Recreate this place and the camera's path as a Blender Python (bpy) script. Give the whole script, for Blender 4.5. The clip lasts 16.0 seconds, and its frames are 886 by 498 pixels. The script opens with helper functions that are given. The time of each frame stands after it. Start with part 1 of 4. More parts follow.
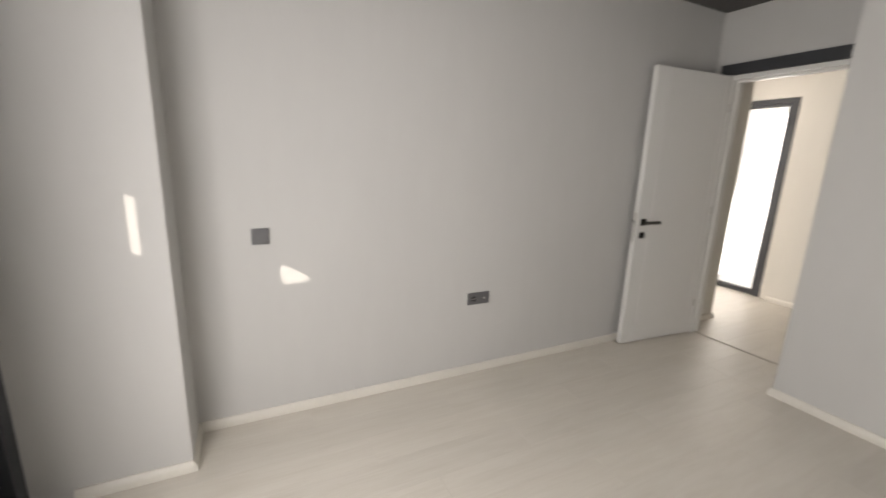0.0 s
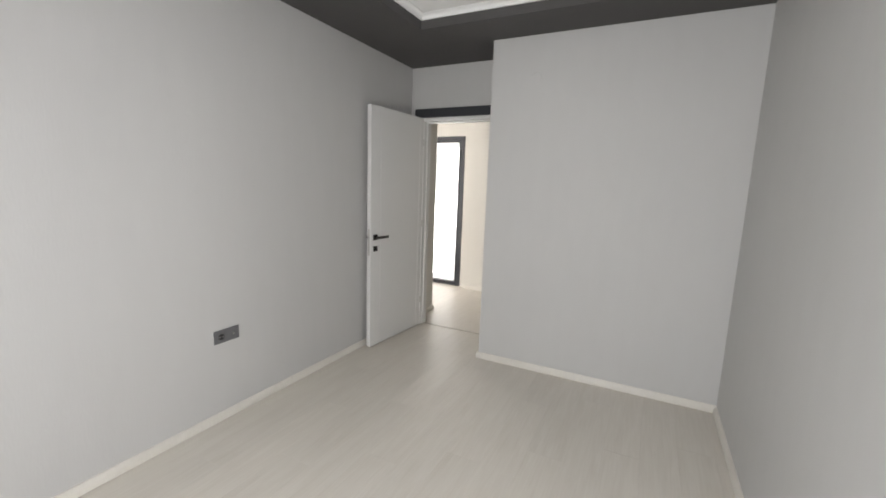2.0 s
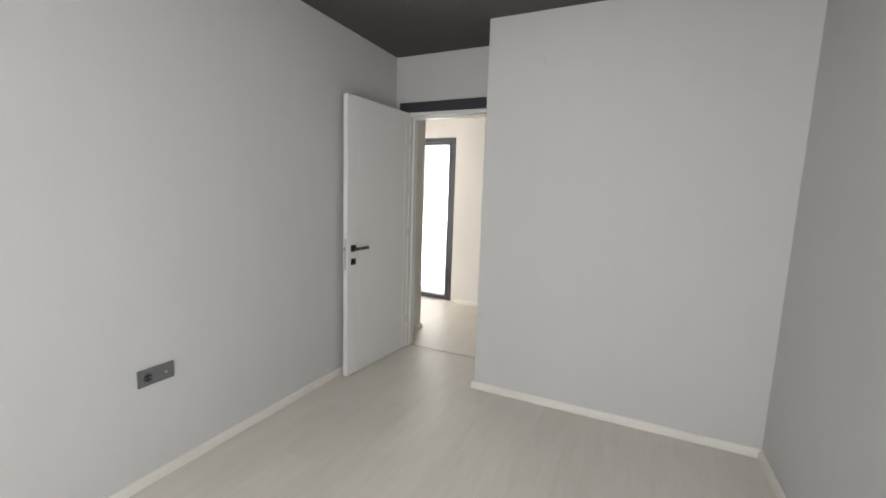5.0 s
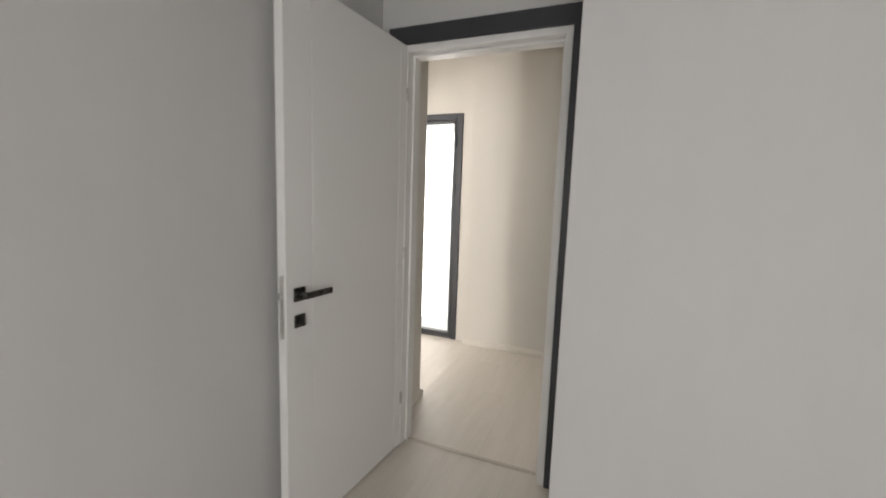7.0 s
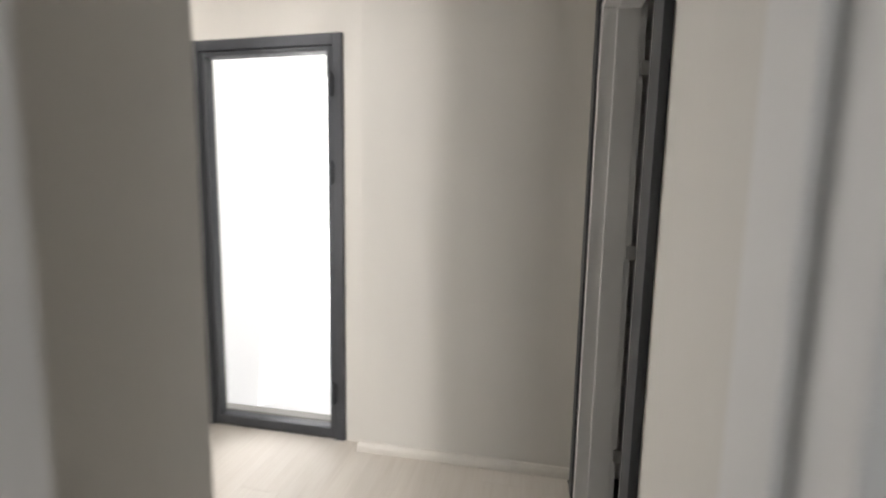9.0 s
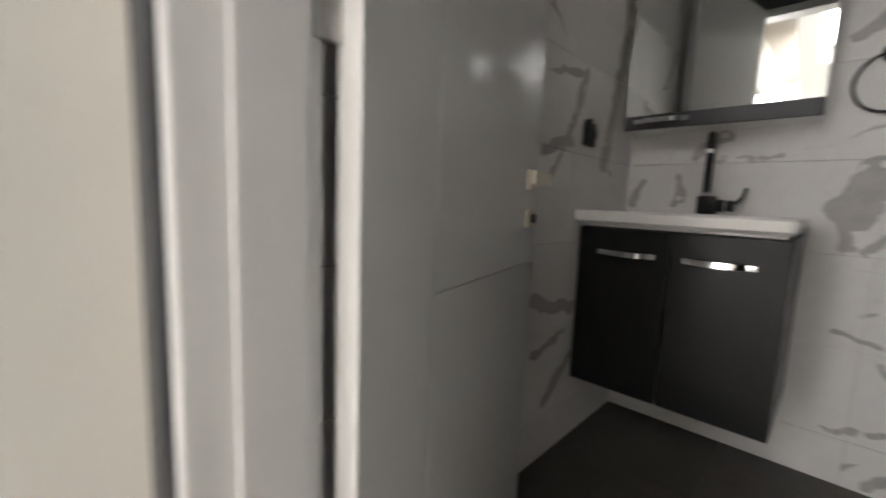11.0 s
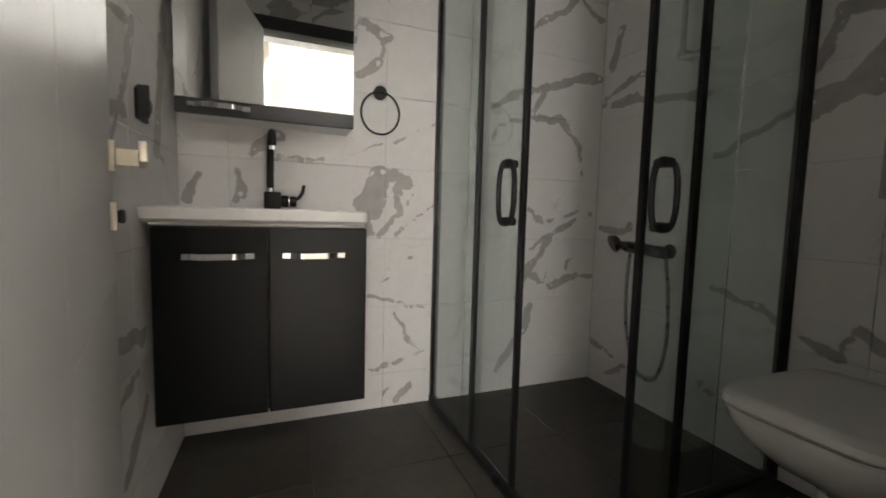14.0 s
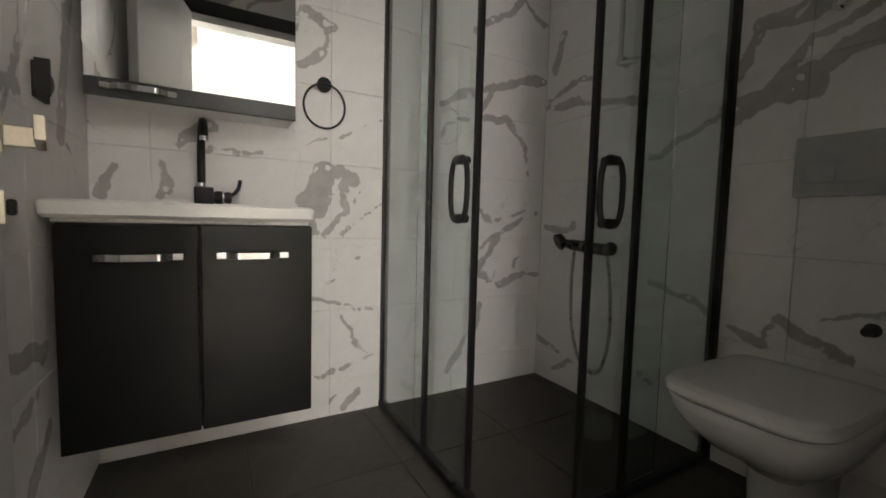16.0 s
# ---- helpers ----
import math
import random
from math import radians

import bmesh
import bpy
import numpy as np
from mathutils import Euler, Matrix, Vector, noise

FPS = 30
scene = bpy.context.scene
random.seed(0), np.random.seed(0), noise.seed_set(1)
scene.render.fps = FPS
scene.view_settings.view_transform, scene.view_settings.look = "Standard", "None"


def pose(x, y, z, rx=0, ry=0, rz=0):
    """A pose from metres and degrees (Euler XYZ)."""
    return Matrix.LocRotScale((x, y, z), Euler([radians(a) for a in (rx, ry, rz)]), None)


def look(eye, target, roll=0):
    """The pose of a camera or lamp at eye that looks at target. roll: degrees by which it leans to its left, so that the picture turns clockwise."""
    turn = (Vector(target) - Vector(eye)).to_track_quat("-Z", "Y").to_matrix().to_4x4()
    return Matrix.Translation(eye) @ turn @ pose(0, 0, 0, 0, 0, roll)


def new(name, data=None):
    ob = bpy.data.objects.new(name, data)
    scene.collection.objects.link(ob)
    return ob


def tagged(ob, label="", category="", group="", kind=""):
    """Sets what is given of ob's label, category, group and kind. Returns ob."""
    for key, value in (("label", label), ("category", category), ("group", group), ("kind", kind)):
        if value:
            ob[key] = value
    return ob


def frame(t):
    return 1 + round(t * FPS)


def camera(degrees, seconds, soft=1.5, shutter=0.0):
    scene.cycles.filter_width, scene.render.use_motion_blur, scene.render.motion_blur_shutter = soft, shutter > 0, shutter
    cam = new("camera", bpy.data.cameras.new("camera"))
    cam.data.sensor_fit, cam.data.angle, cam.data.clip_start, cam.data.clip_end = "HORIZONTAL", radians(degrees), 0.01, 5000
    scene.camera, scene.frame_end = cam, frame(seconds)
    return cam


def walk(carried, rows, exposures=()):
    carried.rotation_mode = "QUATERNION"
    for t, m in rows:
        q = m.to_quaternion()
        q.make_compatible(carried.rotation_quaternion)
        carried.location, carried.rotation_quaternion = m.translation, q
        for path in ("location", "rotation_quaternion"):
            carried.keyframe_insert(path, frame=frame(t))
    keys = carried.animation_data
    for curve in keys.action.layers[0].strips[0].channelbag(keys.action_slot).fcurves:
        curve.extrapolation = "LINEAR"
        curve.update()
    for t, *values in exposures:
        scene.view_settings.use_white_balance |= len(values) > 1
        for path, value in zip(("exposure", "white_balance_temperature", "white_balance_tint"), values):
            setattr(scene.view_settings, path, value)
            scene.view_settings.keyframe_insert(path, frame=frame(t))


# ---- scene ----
cam = camera(94.6, 16.0, soft=1.7, shutter=0.5)
# seconds, eye, yaw (0 looks along +y, positive to the left), pitch, lean
PATH = [
    (0, 0.117, 0.077, 1.438, 63.61, -12.76, 2.07),
    (0.5, 0.167, 0.048, 1.493, 52.64, -11.82, 2.25),
    (1, 0.136, -0.034, 1.458, 39.43, -9.72, 2.16),
    (1.5, 0.153, -0.056, 1.454, 31.95, -9.54, 2.02),
    (2, 0.145, -0.096, 1.477, 26.64, -8.91, 2.0),
    (2.5, 0.15, -0.107, 1.457, 25.25, -6.82, 1.96),
    (3, 0.153, -0.114, 1.461, 24.62, -6.64, 1.85),
    (5.5, -0.239, 0.578, 1.414, 25.35, -7.61, 1.83),
    (6, -0.456, 0.876, 1.404, 25.31, -7.26, 1.65),
    (6.5, -0.693, 1.277, 1.38, 24.23, -7.04, 1.6),
    (7, -0.93, 1.642, 1.369, 22.35, -6.94, 1.9),
    (7.5, -1.13, 2.075, 1.358, 19.65, -6.97, 1.92),
    (8, -1.289, 2.468, 1.355, 18.64, -6.73, 2.27),
    (8.2, -1.316, 2.604, 1.35, 18.25, -6.3, 1.99),
    (10.3, -1.383, 4.293, 1.093, -21.69, -7.87, 1.69),
    (10.5, -1.348, 4.373, 1.021, -28.35, -7.70, 1.77),
    (11, -1.189, 4.578, 0.926, -46.39, -6.95, 2.20),
    (11.5, -0.993, 4.672, 0.950, -67.85, -7.38, 2.05),
    (12, -0.921, 4.752, 0.930, -84.19, -6.69, 1.80),
    (12.5, -1.000, 4.792, 0.926, -95.57, -6.32, 1.70),
    (13, -1.081, 4.839, 0.944, -104.96, -5.45, 1.80),
    (13.5, -1.116, 4.893, 0.910, -108.31, -4.93, 1.70),
    (14, -1.103, 4.899, 0.899, -111.51, -4.59, 1.50),
    (14.5, -1.047, 4.904, 0.901, -116.28, -4.36, 1.60),
    (15, -1.049, 4.908, 0.890, -118.59, -4.01, 1.40),
    (15.5, -1.050, 4.908, 0.881, -119.12, -3.96, 1.30),
    (16, -1.057, 4.905, 0.882, -119.33, -4.07, 1.50),
]


def eye_pose(x, y, z, yaw, pitch, lean):
    a, p = radians(yaw), radians(pitch)
    way = Vector((-math.sin(a) * math.cos(p), math.cos(a) * math.cos(p), math.sin(p)))
    return look((x, y, z), Vector((x, y, z)) + way, lean)


EXPOSURE = [(0.0, 0.22, 7250, 15), (0.5, 0.3, 7000, 14), (1.5, 0.36, 6800, 13), (3.0, 0.38, 6700, 12), (5.5, 0.36, 6700, 12), (7.0, 0.24, 6950, 14),
            (7.5, 0.2, 6950, 14), (8.2, 0.1, 6800, 13), (10.3, 0.8, 6350, 14), (10.6, 1.12, 6400, 14), (11.0, 1.65, 6450, 13), (11.5, 1.6, 6800, 12), (12.0, 1.75, 6950, 12), (12.5, 1.85, 6850, 12), (13.5, 1.95, 6750, 12), (16.0, 2.05, 6850, 12)]
walk(cam, [(r[0], eye_pose(*r[1:])) for r in PATH], EXPOSURE)

# ---- world, sun and daylight at the openings ----
world = bpy.data.worlds.new("world")
scene.world = world
world.use_nodes = True
wn = world.node_tree.nodes
sky = wn.new("ShaderNodeTexSky")
sky.sky_type, sky.sun_disc = "NISHITA", False
sky.sun_elevation, sky.sun_rotation = radians(25), radians(150)
wn["Background"].inputs["Strength"].default_value = 0.06
world.node_tree.links.new(sky.outputs["Color"], wn["Background"].inputs["Color"])


def area_lamp(name, eye, target, w, h, power, colour):
    data = bpy.data.lights.new(name, "AREA")
    data.shape, data.size, data.size_y, data.energy, data.color = "RECTANGLE", w, h, power, colour
    ob = new(name, data)
    ob.matrix_world = look(eye, target)
    return ob


area_lamp("daylight_bedroom_window", (-0.30, -0.655, 1.25), (-1.0, 2.6, 1.1), 1.66, 2.1, 47, (0.93, 0.97, 1.0))
area_lamp("daylight_landing_window", (-3.48, 0.62, 1.45), (-3.48, 4, 1.45), 0.46, 1.6, 40, (1.0, 0.975, 0.94))
area_lamp("daylight_skylight", (-2.925, 4.62, 2.62), (-2.725, 4.62, 2.12), 0.40, 0.52, 4.5, (1.0, 0.98, 0.95))
area_lamp("daylight_glazed_door", (-2.71, 5.36, 1.08), (-1.7, 4.55, 1.0), 0.66, 1.9, 10, (1.0, 0.985, 0.965))
sun = new("sun", bpy.data.lights.new("sun", "SUN"))
sun.data.energy, sun.data.angle, sun.data.color = 5.0, radians(0.5), (1.0, 0.97, 0.91)
sun.matrix_world = look((0.552, -0.834, 0.466), (0, 0, 0))

# ---- materials ----


def material(name, base, rough=0.6, metal=0.0, vary=0.0, scale=6.0, bump=0.0, bump_scale=60.0, stretch=(1, 1, 1), coat=0.0):
    """A node material with two scales of colour variation and a fine relief."""
    m = bpy.data.materials.new(name)
    m.use_nodes = True
    nt = m.node_tree
    p = nt.nodes["Principled BSDF"]
    p.inputs["Roughness"].default_value, p.inputs["Metallic"].default_value = rough, metal
    p.inputs["Coat Weight"].default_value = coat
    p.inputs["Base Color"].default_value = (*base, 1)
    co = nt.nodes.new("ShaderNodeTexCoord")
    mp = nt.nodes.new("ShaderNodeMapping")
    mp.inputs["Scale"].default_value = stretch
    nt.links.new(co.outputs["Object"], mp.inputs["Vector"])
    if vary:
        cols = []
        for s, k in ((scale, 1.0), (scale * 9, 0.5)):
            n = nt.nodes.new("ShaderNodeTexNoise")
            n.inputs["Scale"].default_value, n.inputs["Detail"].default_value = s, 6
            nt.links.new(mp.outputs[0], n.inputs["Vector"])
            cols.append((n, k))
        mx = nt.nodes.new("ShaderNodeMath")
        mx.operation = "MULTIPLY_ADD"
        mx.inputs[1].default_value = 0.5
        nt.links.new(cols[1][0].outputs["Fac"], mx.inputs[0])
        nt.links.new(cols[0][0].outputs["Fac"], mx.inputs[2])
        ramp = nt.nodes.new("ShaderNodeMapRange")
        ramp.inputs["From Min"].default_value, ramp.inputs["From Max"].default_value = 0.5, 1.0
        ramp.inputs["To Min"].default_value, ramp.inputs["To Max"].default_value = 1 - vary, 1 + vary
        nt.links.new(mx.outputs[0], ramp.inputs["Value"])
        hsv = nt.nodes.new("ShaderNodeHueSaturation")
        hsv.inputs["Color"].default_value = (*base, 1)
        nt.links.new(ramp.outputs[0], hsv.inputs["Value"])
        nt.links.new(hsv.outputs["Color"], p.inputs["Base Color"])
        rr = nt.nodes.new("ShaderNodeMapRange")
        rr.inputs["From Min"].default_value, rr.inputs["From Max"].default_value = 0.3, 0.7
        rr.inputs["To Min"].default_value, rr.inputs["To Max"].default_value = max(0.02, rough - 0.06), min(1, rough + 0.06)
        nt.links.new(cols[0][0].outputs["Fac"], rr.inputs["Value"])
        nt.links.new(rr.outputs[0], p.inputs["Roughness"])
    if bump:
        n = nt.nodes.new("ShaderNodeTexNoise")
        n.inputs["Scale"].default_value, n.inputs["Detail"].default_value = bump_scale, 5
        nt.links.new(mp.outputs[0], n.inputs["Vector"])
        b = nt.nodes.new("ShaderNodeBump")
        b.inputs["Strength"].default_value, b.inputs["Distance"].default_value = bump, 0.004
        nt.links.new(n.outputs["Fac"], b.inputs["Height"])
        nt.links.new(b.outputs["Normal"], p.inputs["Normal"])
    return m


def plank_material():
    """Pale washed-oak laminate: long grain, streaks and a tone of its own for each board."""
    m = bpy.data.materials.new("laminate")
    m.use_nodes = True
    nt = m.node_tree
    p = nt.nodes["Principled BSDF"]
    co, info = nt.nodes.new("ShaderNodeTexCoord"), nt.nodes.new("ShaderNodeObjectInfo")
    off = nt.nodes.new("ShaderNodeVectorMath")
    off.operation = "MULTIPLY_ADD"
    off.inputs[1].default_value = (1, 1, 1)
    sh = nt.nodes.new("ShaderNodeMath")
    sh.operation = "MULTIPLY"
    sh.inputs[1].default_value = 37.0
    nt.links.new(info.outputs["Random"], sh.inputs[0])
    nt.links.new(co.outputs["Object"], off.inputs[0])
    nt.links.new(sh.outputs[0], off.inputs[2])
    facs = []
    for s, st in ((3.0, (6, 0.7, 1)), (9.0, (12, 0.5, 1))):
        mp = nt.nodes.new("ShaderNodeMapping")
        mp.inputs["Scale"].default_value = st
        n = nt.nodes.new("ShaderNodeTexNoise")
        n.inputs["Scale"].default_value, n.inputs["Detail"].default_value, n.inputs["Distortion"].default_value = s, 8, 0.6
        nt.links.new(off.outputs[0], mp.inputs["Vector"])
        nt.links.new(mp.outputs[0], n.inputs["Vector"])
        facs.append(n)
    add = nt.nodes.new("ShaderNodeMath")
    add.operation = "ADD"
    nt.links.new(facs[0].outputs["Fac"], add.inputs[0])
    nt.links.new(facs[1].outputs["Fac"], add.inputs[1])
    ramp = nt.nodes.new("ShaderNodeValToRGB")
    ramp.color_ramp.elements[0].position, ramp.color_ramp.elements[0].color = 0.32, (0.625, 0.58, 0.515, 1)
    ramp.color_ramp.elements[1].position, ramp.color_ramp.elements[1].color = 0.62, (0.69, 0.65, 0.59, 1)
    half = nt.nodes.new("ShaderNodeMath")
    half.operation = "MULTIPLY"
    half.inputs[1].default_value = 0.5
    nt.links.new(add.outputs[0], half.inputs[0])
    nt.links.new(half.outputs[0], ramp.inputs["Fac"])
    hsv = nt.nodes.new("ShaderNodeHueSaturation")
    tone = nt.nodes.new("ShaderNodeMapRange")
    tone.inputs["To Min"].default_value, tone.inputs["To Max"].default_value = 0.975, 1.025
    nt.links.new(info.outputs["Random"], tone.inputs["Value"])
    nt.links.new(tone.outputs[0], hsv.inputs["Value"])
    nt.links.new(ramp.outputs["Color"], hsv.inputs["Color"])
    nt.links.new(hsv.outputs["Color"], p.inputs["Base Color"])
    rr = nt.nodes.new("ShaderNodeMapRange")
    rr.inputs["To Min"].default_value, rr.inputs["To Max"].default_value = 0.34, 0.5
    nt.links.new(facs[0].outputs["Fac"], rr.inputs["Value"])
    nt.links.new(rr.outputs[0], p.inputs["Roughness"])
    b = nt.nodes.new("ShaderNodeBump")
    b.inputs["Strength"].default_value, b.inputs["Distance"].default_value = 0.12, 0.002
    nt.links.new(facs[1].outputs["Fac"], b.inputs["Height"])
    nt.links.new(b.outputs["Normal"], p.inputs["Normal"])
    return m


def marble_material(name="marble_tile", across="", veins=()):
    """White porcelain with grey marble veins: thin cracks, broad patches, a soft cloud; the tiles are cut from two sheets.
    veins: the large printed veins of one wall, as (a, z, a, z, half width) along the wall's own axis, 'x' or 'y'."""
    m = bpy.data.materials.new(name)
    m.use_nodes = True
    nt = m.node_tree
    p = nt.nodes["Principled BSDF"]
    co, info = nt.nodes.new("ShaderNodeNewGeometry"), nt.nodes.new("ShaderNodeObjectInfo")
    sh = nt.nodes.new("ShaderNodeMath")
    sh.operation = "SNAP"          # two sheets, so that about half of the veins run on across a joint
    sh.inputs[1].default_value = 0.5
    off = nt.nodes.new("ShaderNodeVectorMath")
    off.operation = "ADD"
    nt.links.new(info.outputs["Random"], sh.inputs[0])
    # squeezed across the slant, so that the veins run up and to one side
    lean = Vector((0.62, 0.62, 0.75)).normalized()
    dot = nt.nodes.new("ShaderNodeVectorMath")
    dot.operation = "DOT_PRODUCT"
    dot.inputs[1].default_value = lean
    nt.links.new(co.outputs["Position"], dot.inputs[0])
    flat = nt.nodes.new("ShaderNodeVectorMath")
    flat.operation = "MULTIPLY_ADD"
    flat.inputs[1].default_value = lean * 0.9
    nt.links.new(dot.outputs["Value"], flat.inputs[0])
    nt.links.new(co.outputs["Position"], flat.inputs[2])
    nt.links.new(flat.outputs[0], off.inputs[0])
    far = nt.nodes.new("ShaderNodeMath")
    far.operation = "MULTIPLY_ADD"
    far.inputs[1].default_value, far.inputs[2].default_value = 34.0, 5.3
    nt.links.new(sh.outputs[0], far.inputs[0])
    nt.links.new(far.outputs[0], off.inputs[1])
    def noise(vec, scale, detail, rough=0.5):
        n = nt.nodes.new("ShaderNodeTexNoise")
        n.inputs["Scale"].default_value, n.inputs["Detail"].default_value, n.inputs["Roughness"].default_value = scale, detail, rough
        nt.links.new(vec, n.inputs["Vector"])
        return n

    def pushed(vec, by, amount):
        n = nt.nodes.new("ShaderNodeVectorMath")
        n.operation = "MULTIPLY_ADD"
        n.inputs[1].default_value = (amount, amount, amount)
        nt.links.new(by, n.inputs[0])
        nt.links.new(vec, n.inputs[2])
        return n.outputs[0]

    def ramped(sock, lo, hi):
        r = nt.nodes.new("ShaderNodeMapRange")
        r.interpolation_type = "SMOOTHSTEP"
        r.inputs["From Min"].default_value, r.inputs["From Max"].default_value = lo, hi
        nt.links.new(sock, r.inputs["Value"])
        return r.outputs[0]

    def both(a, b, op):
        n = nt.nodes.new("ShaderNodeMath")
        n.operation = op
        nt.links.new(a, n.inputs[0])
        nt.links.new(b, n.inputs[1])
        return n.outputs[0]

    def spread(sock, lo, hi, a, b):
        r = nt.nodes.new("ShaderNodeMapRange")
        for n, v in (("From Min", lo), ("From Max", hi), ("To Min", a), ("To Max", b)):
            r.inputs[n].default_value = v
        nt.links.new(sock, r.inputs["Value"])
        return r.outputs[0]

    # veins follow the borders of warped cells; their width swells and dies away
    here = off.outputs[0]
    warped = pushed(pushed(here, noise(here, 2.0, 1.5).outputs["Color"], 0.45), noise(here, 7.5, 3.0, 0.6).outputs["Color"], 0.13)
    vor = nt.nodes.new("ShaderNodeTexVoronoi")
    vor.feature = "DISTANCE_TO_EDGE"
    vor.inputs["Scale"].default_value = 1.9
    nt.links.new(warped, vor.inputs["Vector"])
    broad = spread(noise(here, 2.6, 2).outputs["Fac"], *((0.60, 0.78, -0.01, 0.05) if veins else (0.435, 0.72, -0.01, 0.11)))
    fine = spread(noise(pushed(here, noise(here, 0.7, 0).outputs["Color"], 3.0), 1.6, 1).outputs["Fac"], 0.44, 0.60, -0.006, 0.002 if veins else 0.020)
    vein = ramped(both(both(broad, fine, "MAXIMUM"), vor.outputs["Distance"], "SUBTRACT"), -0.004, 0.009)
    # blotches with light islands in them, on a few tiles
    isle = noise(warped, 5.0, 2.5).outputs["Fac"]
    blotch = both(ramped(isle, 0.49, 0.503), ramped(noise(here, 1.6, 1.5).outputs["Fac"], 0.66, 0.672), "MULTIPLY")
    mask = vein if veins else both(vein, blotch, "MAXIMUM")
    if veins:
        # the wall's large veins: wavering bands along their courses, with light islands where they are broad
        place = nt.nodes.new("ShaderNodeVectorMath")
        place.operation = "MULTIPLY"
        place.inputs[1].default_value = (1, 0, 1) if across == "x" else (0, 1, 1)
        nt.links.new(co.outputs["Position"], place.inputs[0])
        home = place.outputs[0]
        sway = nt.nodes.new("ShaderNodeVectorMath")
        sway.operation = "ADD"
        sway.inputs[1].default_value = (-0.0635, -0.0635, -0.0635)
        nt.links.new(pushed(pushed(home, noise(home, 6.0, 1.5).outputs["Color"], 0.085), noise(home, 18.0, 3.0, 0.6).outputs["Color"], 0.042), sway.inputs[0])
        course = None
        for a0, z0, a1, z1, half in veins:
            p0 = Vector((a0, 0, z0)) if across == "x" else Vector((0, a0, z0))
            run = (Vector((a1, 0, z1)) if across == "x" else Vector((0, a1, z1))) - p0
            rel, along, held, off_line, far_off, inside = (nt.nodes.new(k) for k in ("ShaderNodeVectorMath", "ShaderNodeVectorMath", "ShaderNodeClamp", "ShaderNodeVectorMath", "ShaderNodeVectorMath", "ShaderNodeMath"))
            rel.operation, along.operation, off_line.operation, far_off.operation, inside.operation = "SUBTRACT", "DOT_PRODUCT", "MULTIPLY_ADD", "LENGTH", "SUBTRACT"
            rel.inputs[1].default_value = p0
            along.inputs[1].default_value = run / run.length_squared
            off_line.inputs[1].default_value = -run
            inside.inputs[0].default_value = half
            nt.links.new(sway.outputs[0], rel.inputs[0])
            nt.links.new(rel.outputs[0], along.inputs[0])
            nt.links.new(along.outputs["Value"], held.inputs["Value"])
            nt.links.new(held.outputs[0], off_line.inputs[0])
            nt.links.new(rel.outputs[0], off_line.inputs[2])
            nt.links.new(off_line.outputs[0], far_off.inputs[0])
            nt.links.new(far_off.outputs["Value"], inside.inputs[1])
            course = inside.outputs[0] if course is None else both(course, inside.outputs[0], "MAXIMUM")
        swell = spread(noise(home, 9.0, 3.0, 0.65).outputs["Fac"], 0.3, 0.7, -0.006, 0.012)
        band = ramped(both(course, swell, "ADD"), -0.002, 0.004)
        isle2 = both(ramped(noise(home, 17.0, 1.5).outputs["Fac"], 0.64, 0.66), ramped(course, 0.004, 0.009), "MULTIPLY")
        mask = both(mask, both(band, isle2, "SUBTRACT"), "MAXIMUM")
    cloud = nt.nodes.new("ShaderNodeTexNoise")
    cloud.inputs["Scale"].default_value, cloud.inputs["Detail"].default_value = 14, 5
    nt.links.new(off.outputs[0], cloud.inputs["Vector"])
    ground = nt.nodes.new("ShaderNodeValToRGB")
    ground.color_ramp.elements[0].color, ground.color_ramp.elements[1].color = (0.76, 0.74, 0.725, 1), (0.84, 0.825, 0.81, 1)
    nt.links.new(cloud.outputs["Fac"], ground.inputs["Fac"])
    grey = nt.nodes.new("ShaderNodeValToRGB")
    grey.color_ramp.elements[0].position, grey.color_ramp.elements[1].position = 0.3, 0.75
    grey.color_ramp.elements[0].color, grey.color_ramp.elements[1].color = (0.40, 0.383, 0.37, 1), (0.51, 0.492, 0.477, 1)
    nt.links.new(cloud.outputs["Fac"], grey.inputs["Fac"])
    mx = nt.nodes.new("ShaderNodeMix")
    mx.data_type = "RGBA"
    nt.links.new(mask, mx.inputs["Factor"])
    nt.links.new(ground.outputs["Color"], mx.inputs["A"])
    nt.links.new(grey.outputs["Color"], mx.inputs["B"])
    nt.links.new(mx.outputs["Result"], p.inputs["Base Color"])
    p.inputs["Roughness"].default_value = 0.5
    return m


def clear_glass(name, tint):
    m = bpy.data.materials.new(name)
    m.use_nodes = True
    p = m.node_tree.nodes["Principled BSDF"]
    p.inputs["Base Color"].default_value = (*tint, 1)
    p.inputs["Roughness"].default_value, p.inputs["Transmission Weight"].default_value, p.inputs["IOR"].default_value = 0.02, 1.0, 1.45
    return m


def glowing(name, colour, strength):
    m = bpy.data.materials.new(name)
    m.use_nodes = True
    p = m.node_tree.nodes["Principled BSDF"]
    p.inputs["Base Color"].default_value = (0.8, 0.8, 0.8, 1)
    p.inputs["Emission Color"].default_value, p.inputs["Emission Strength"].default_value = (*colour, 1), strength
    return m


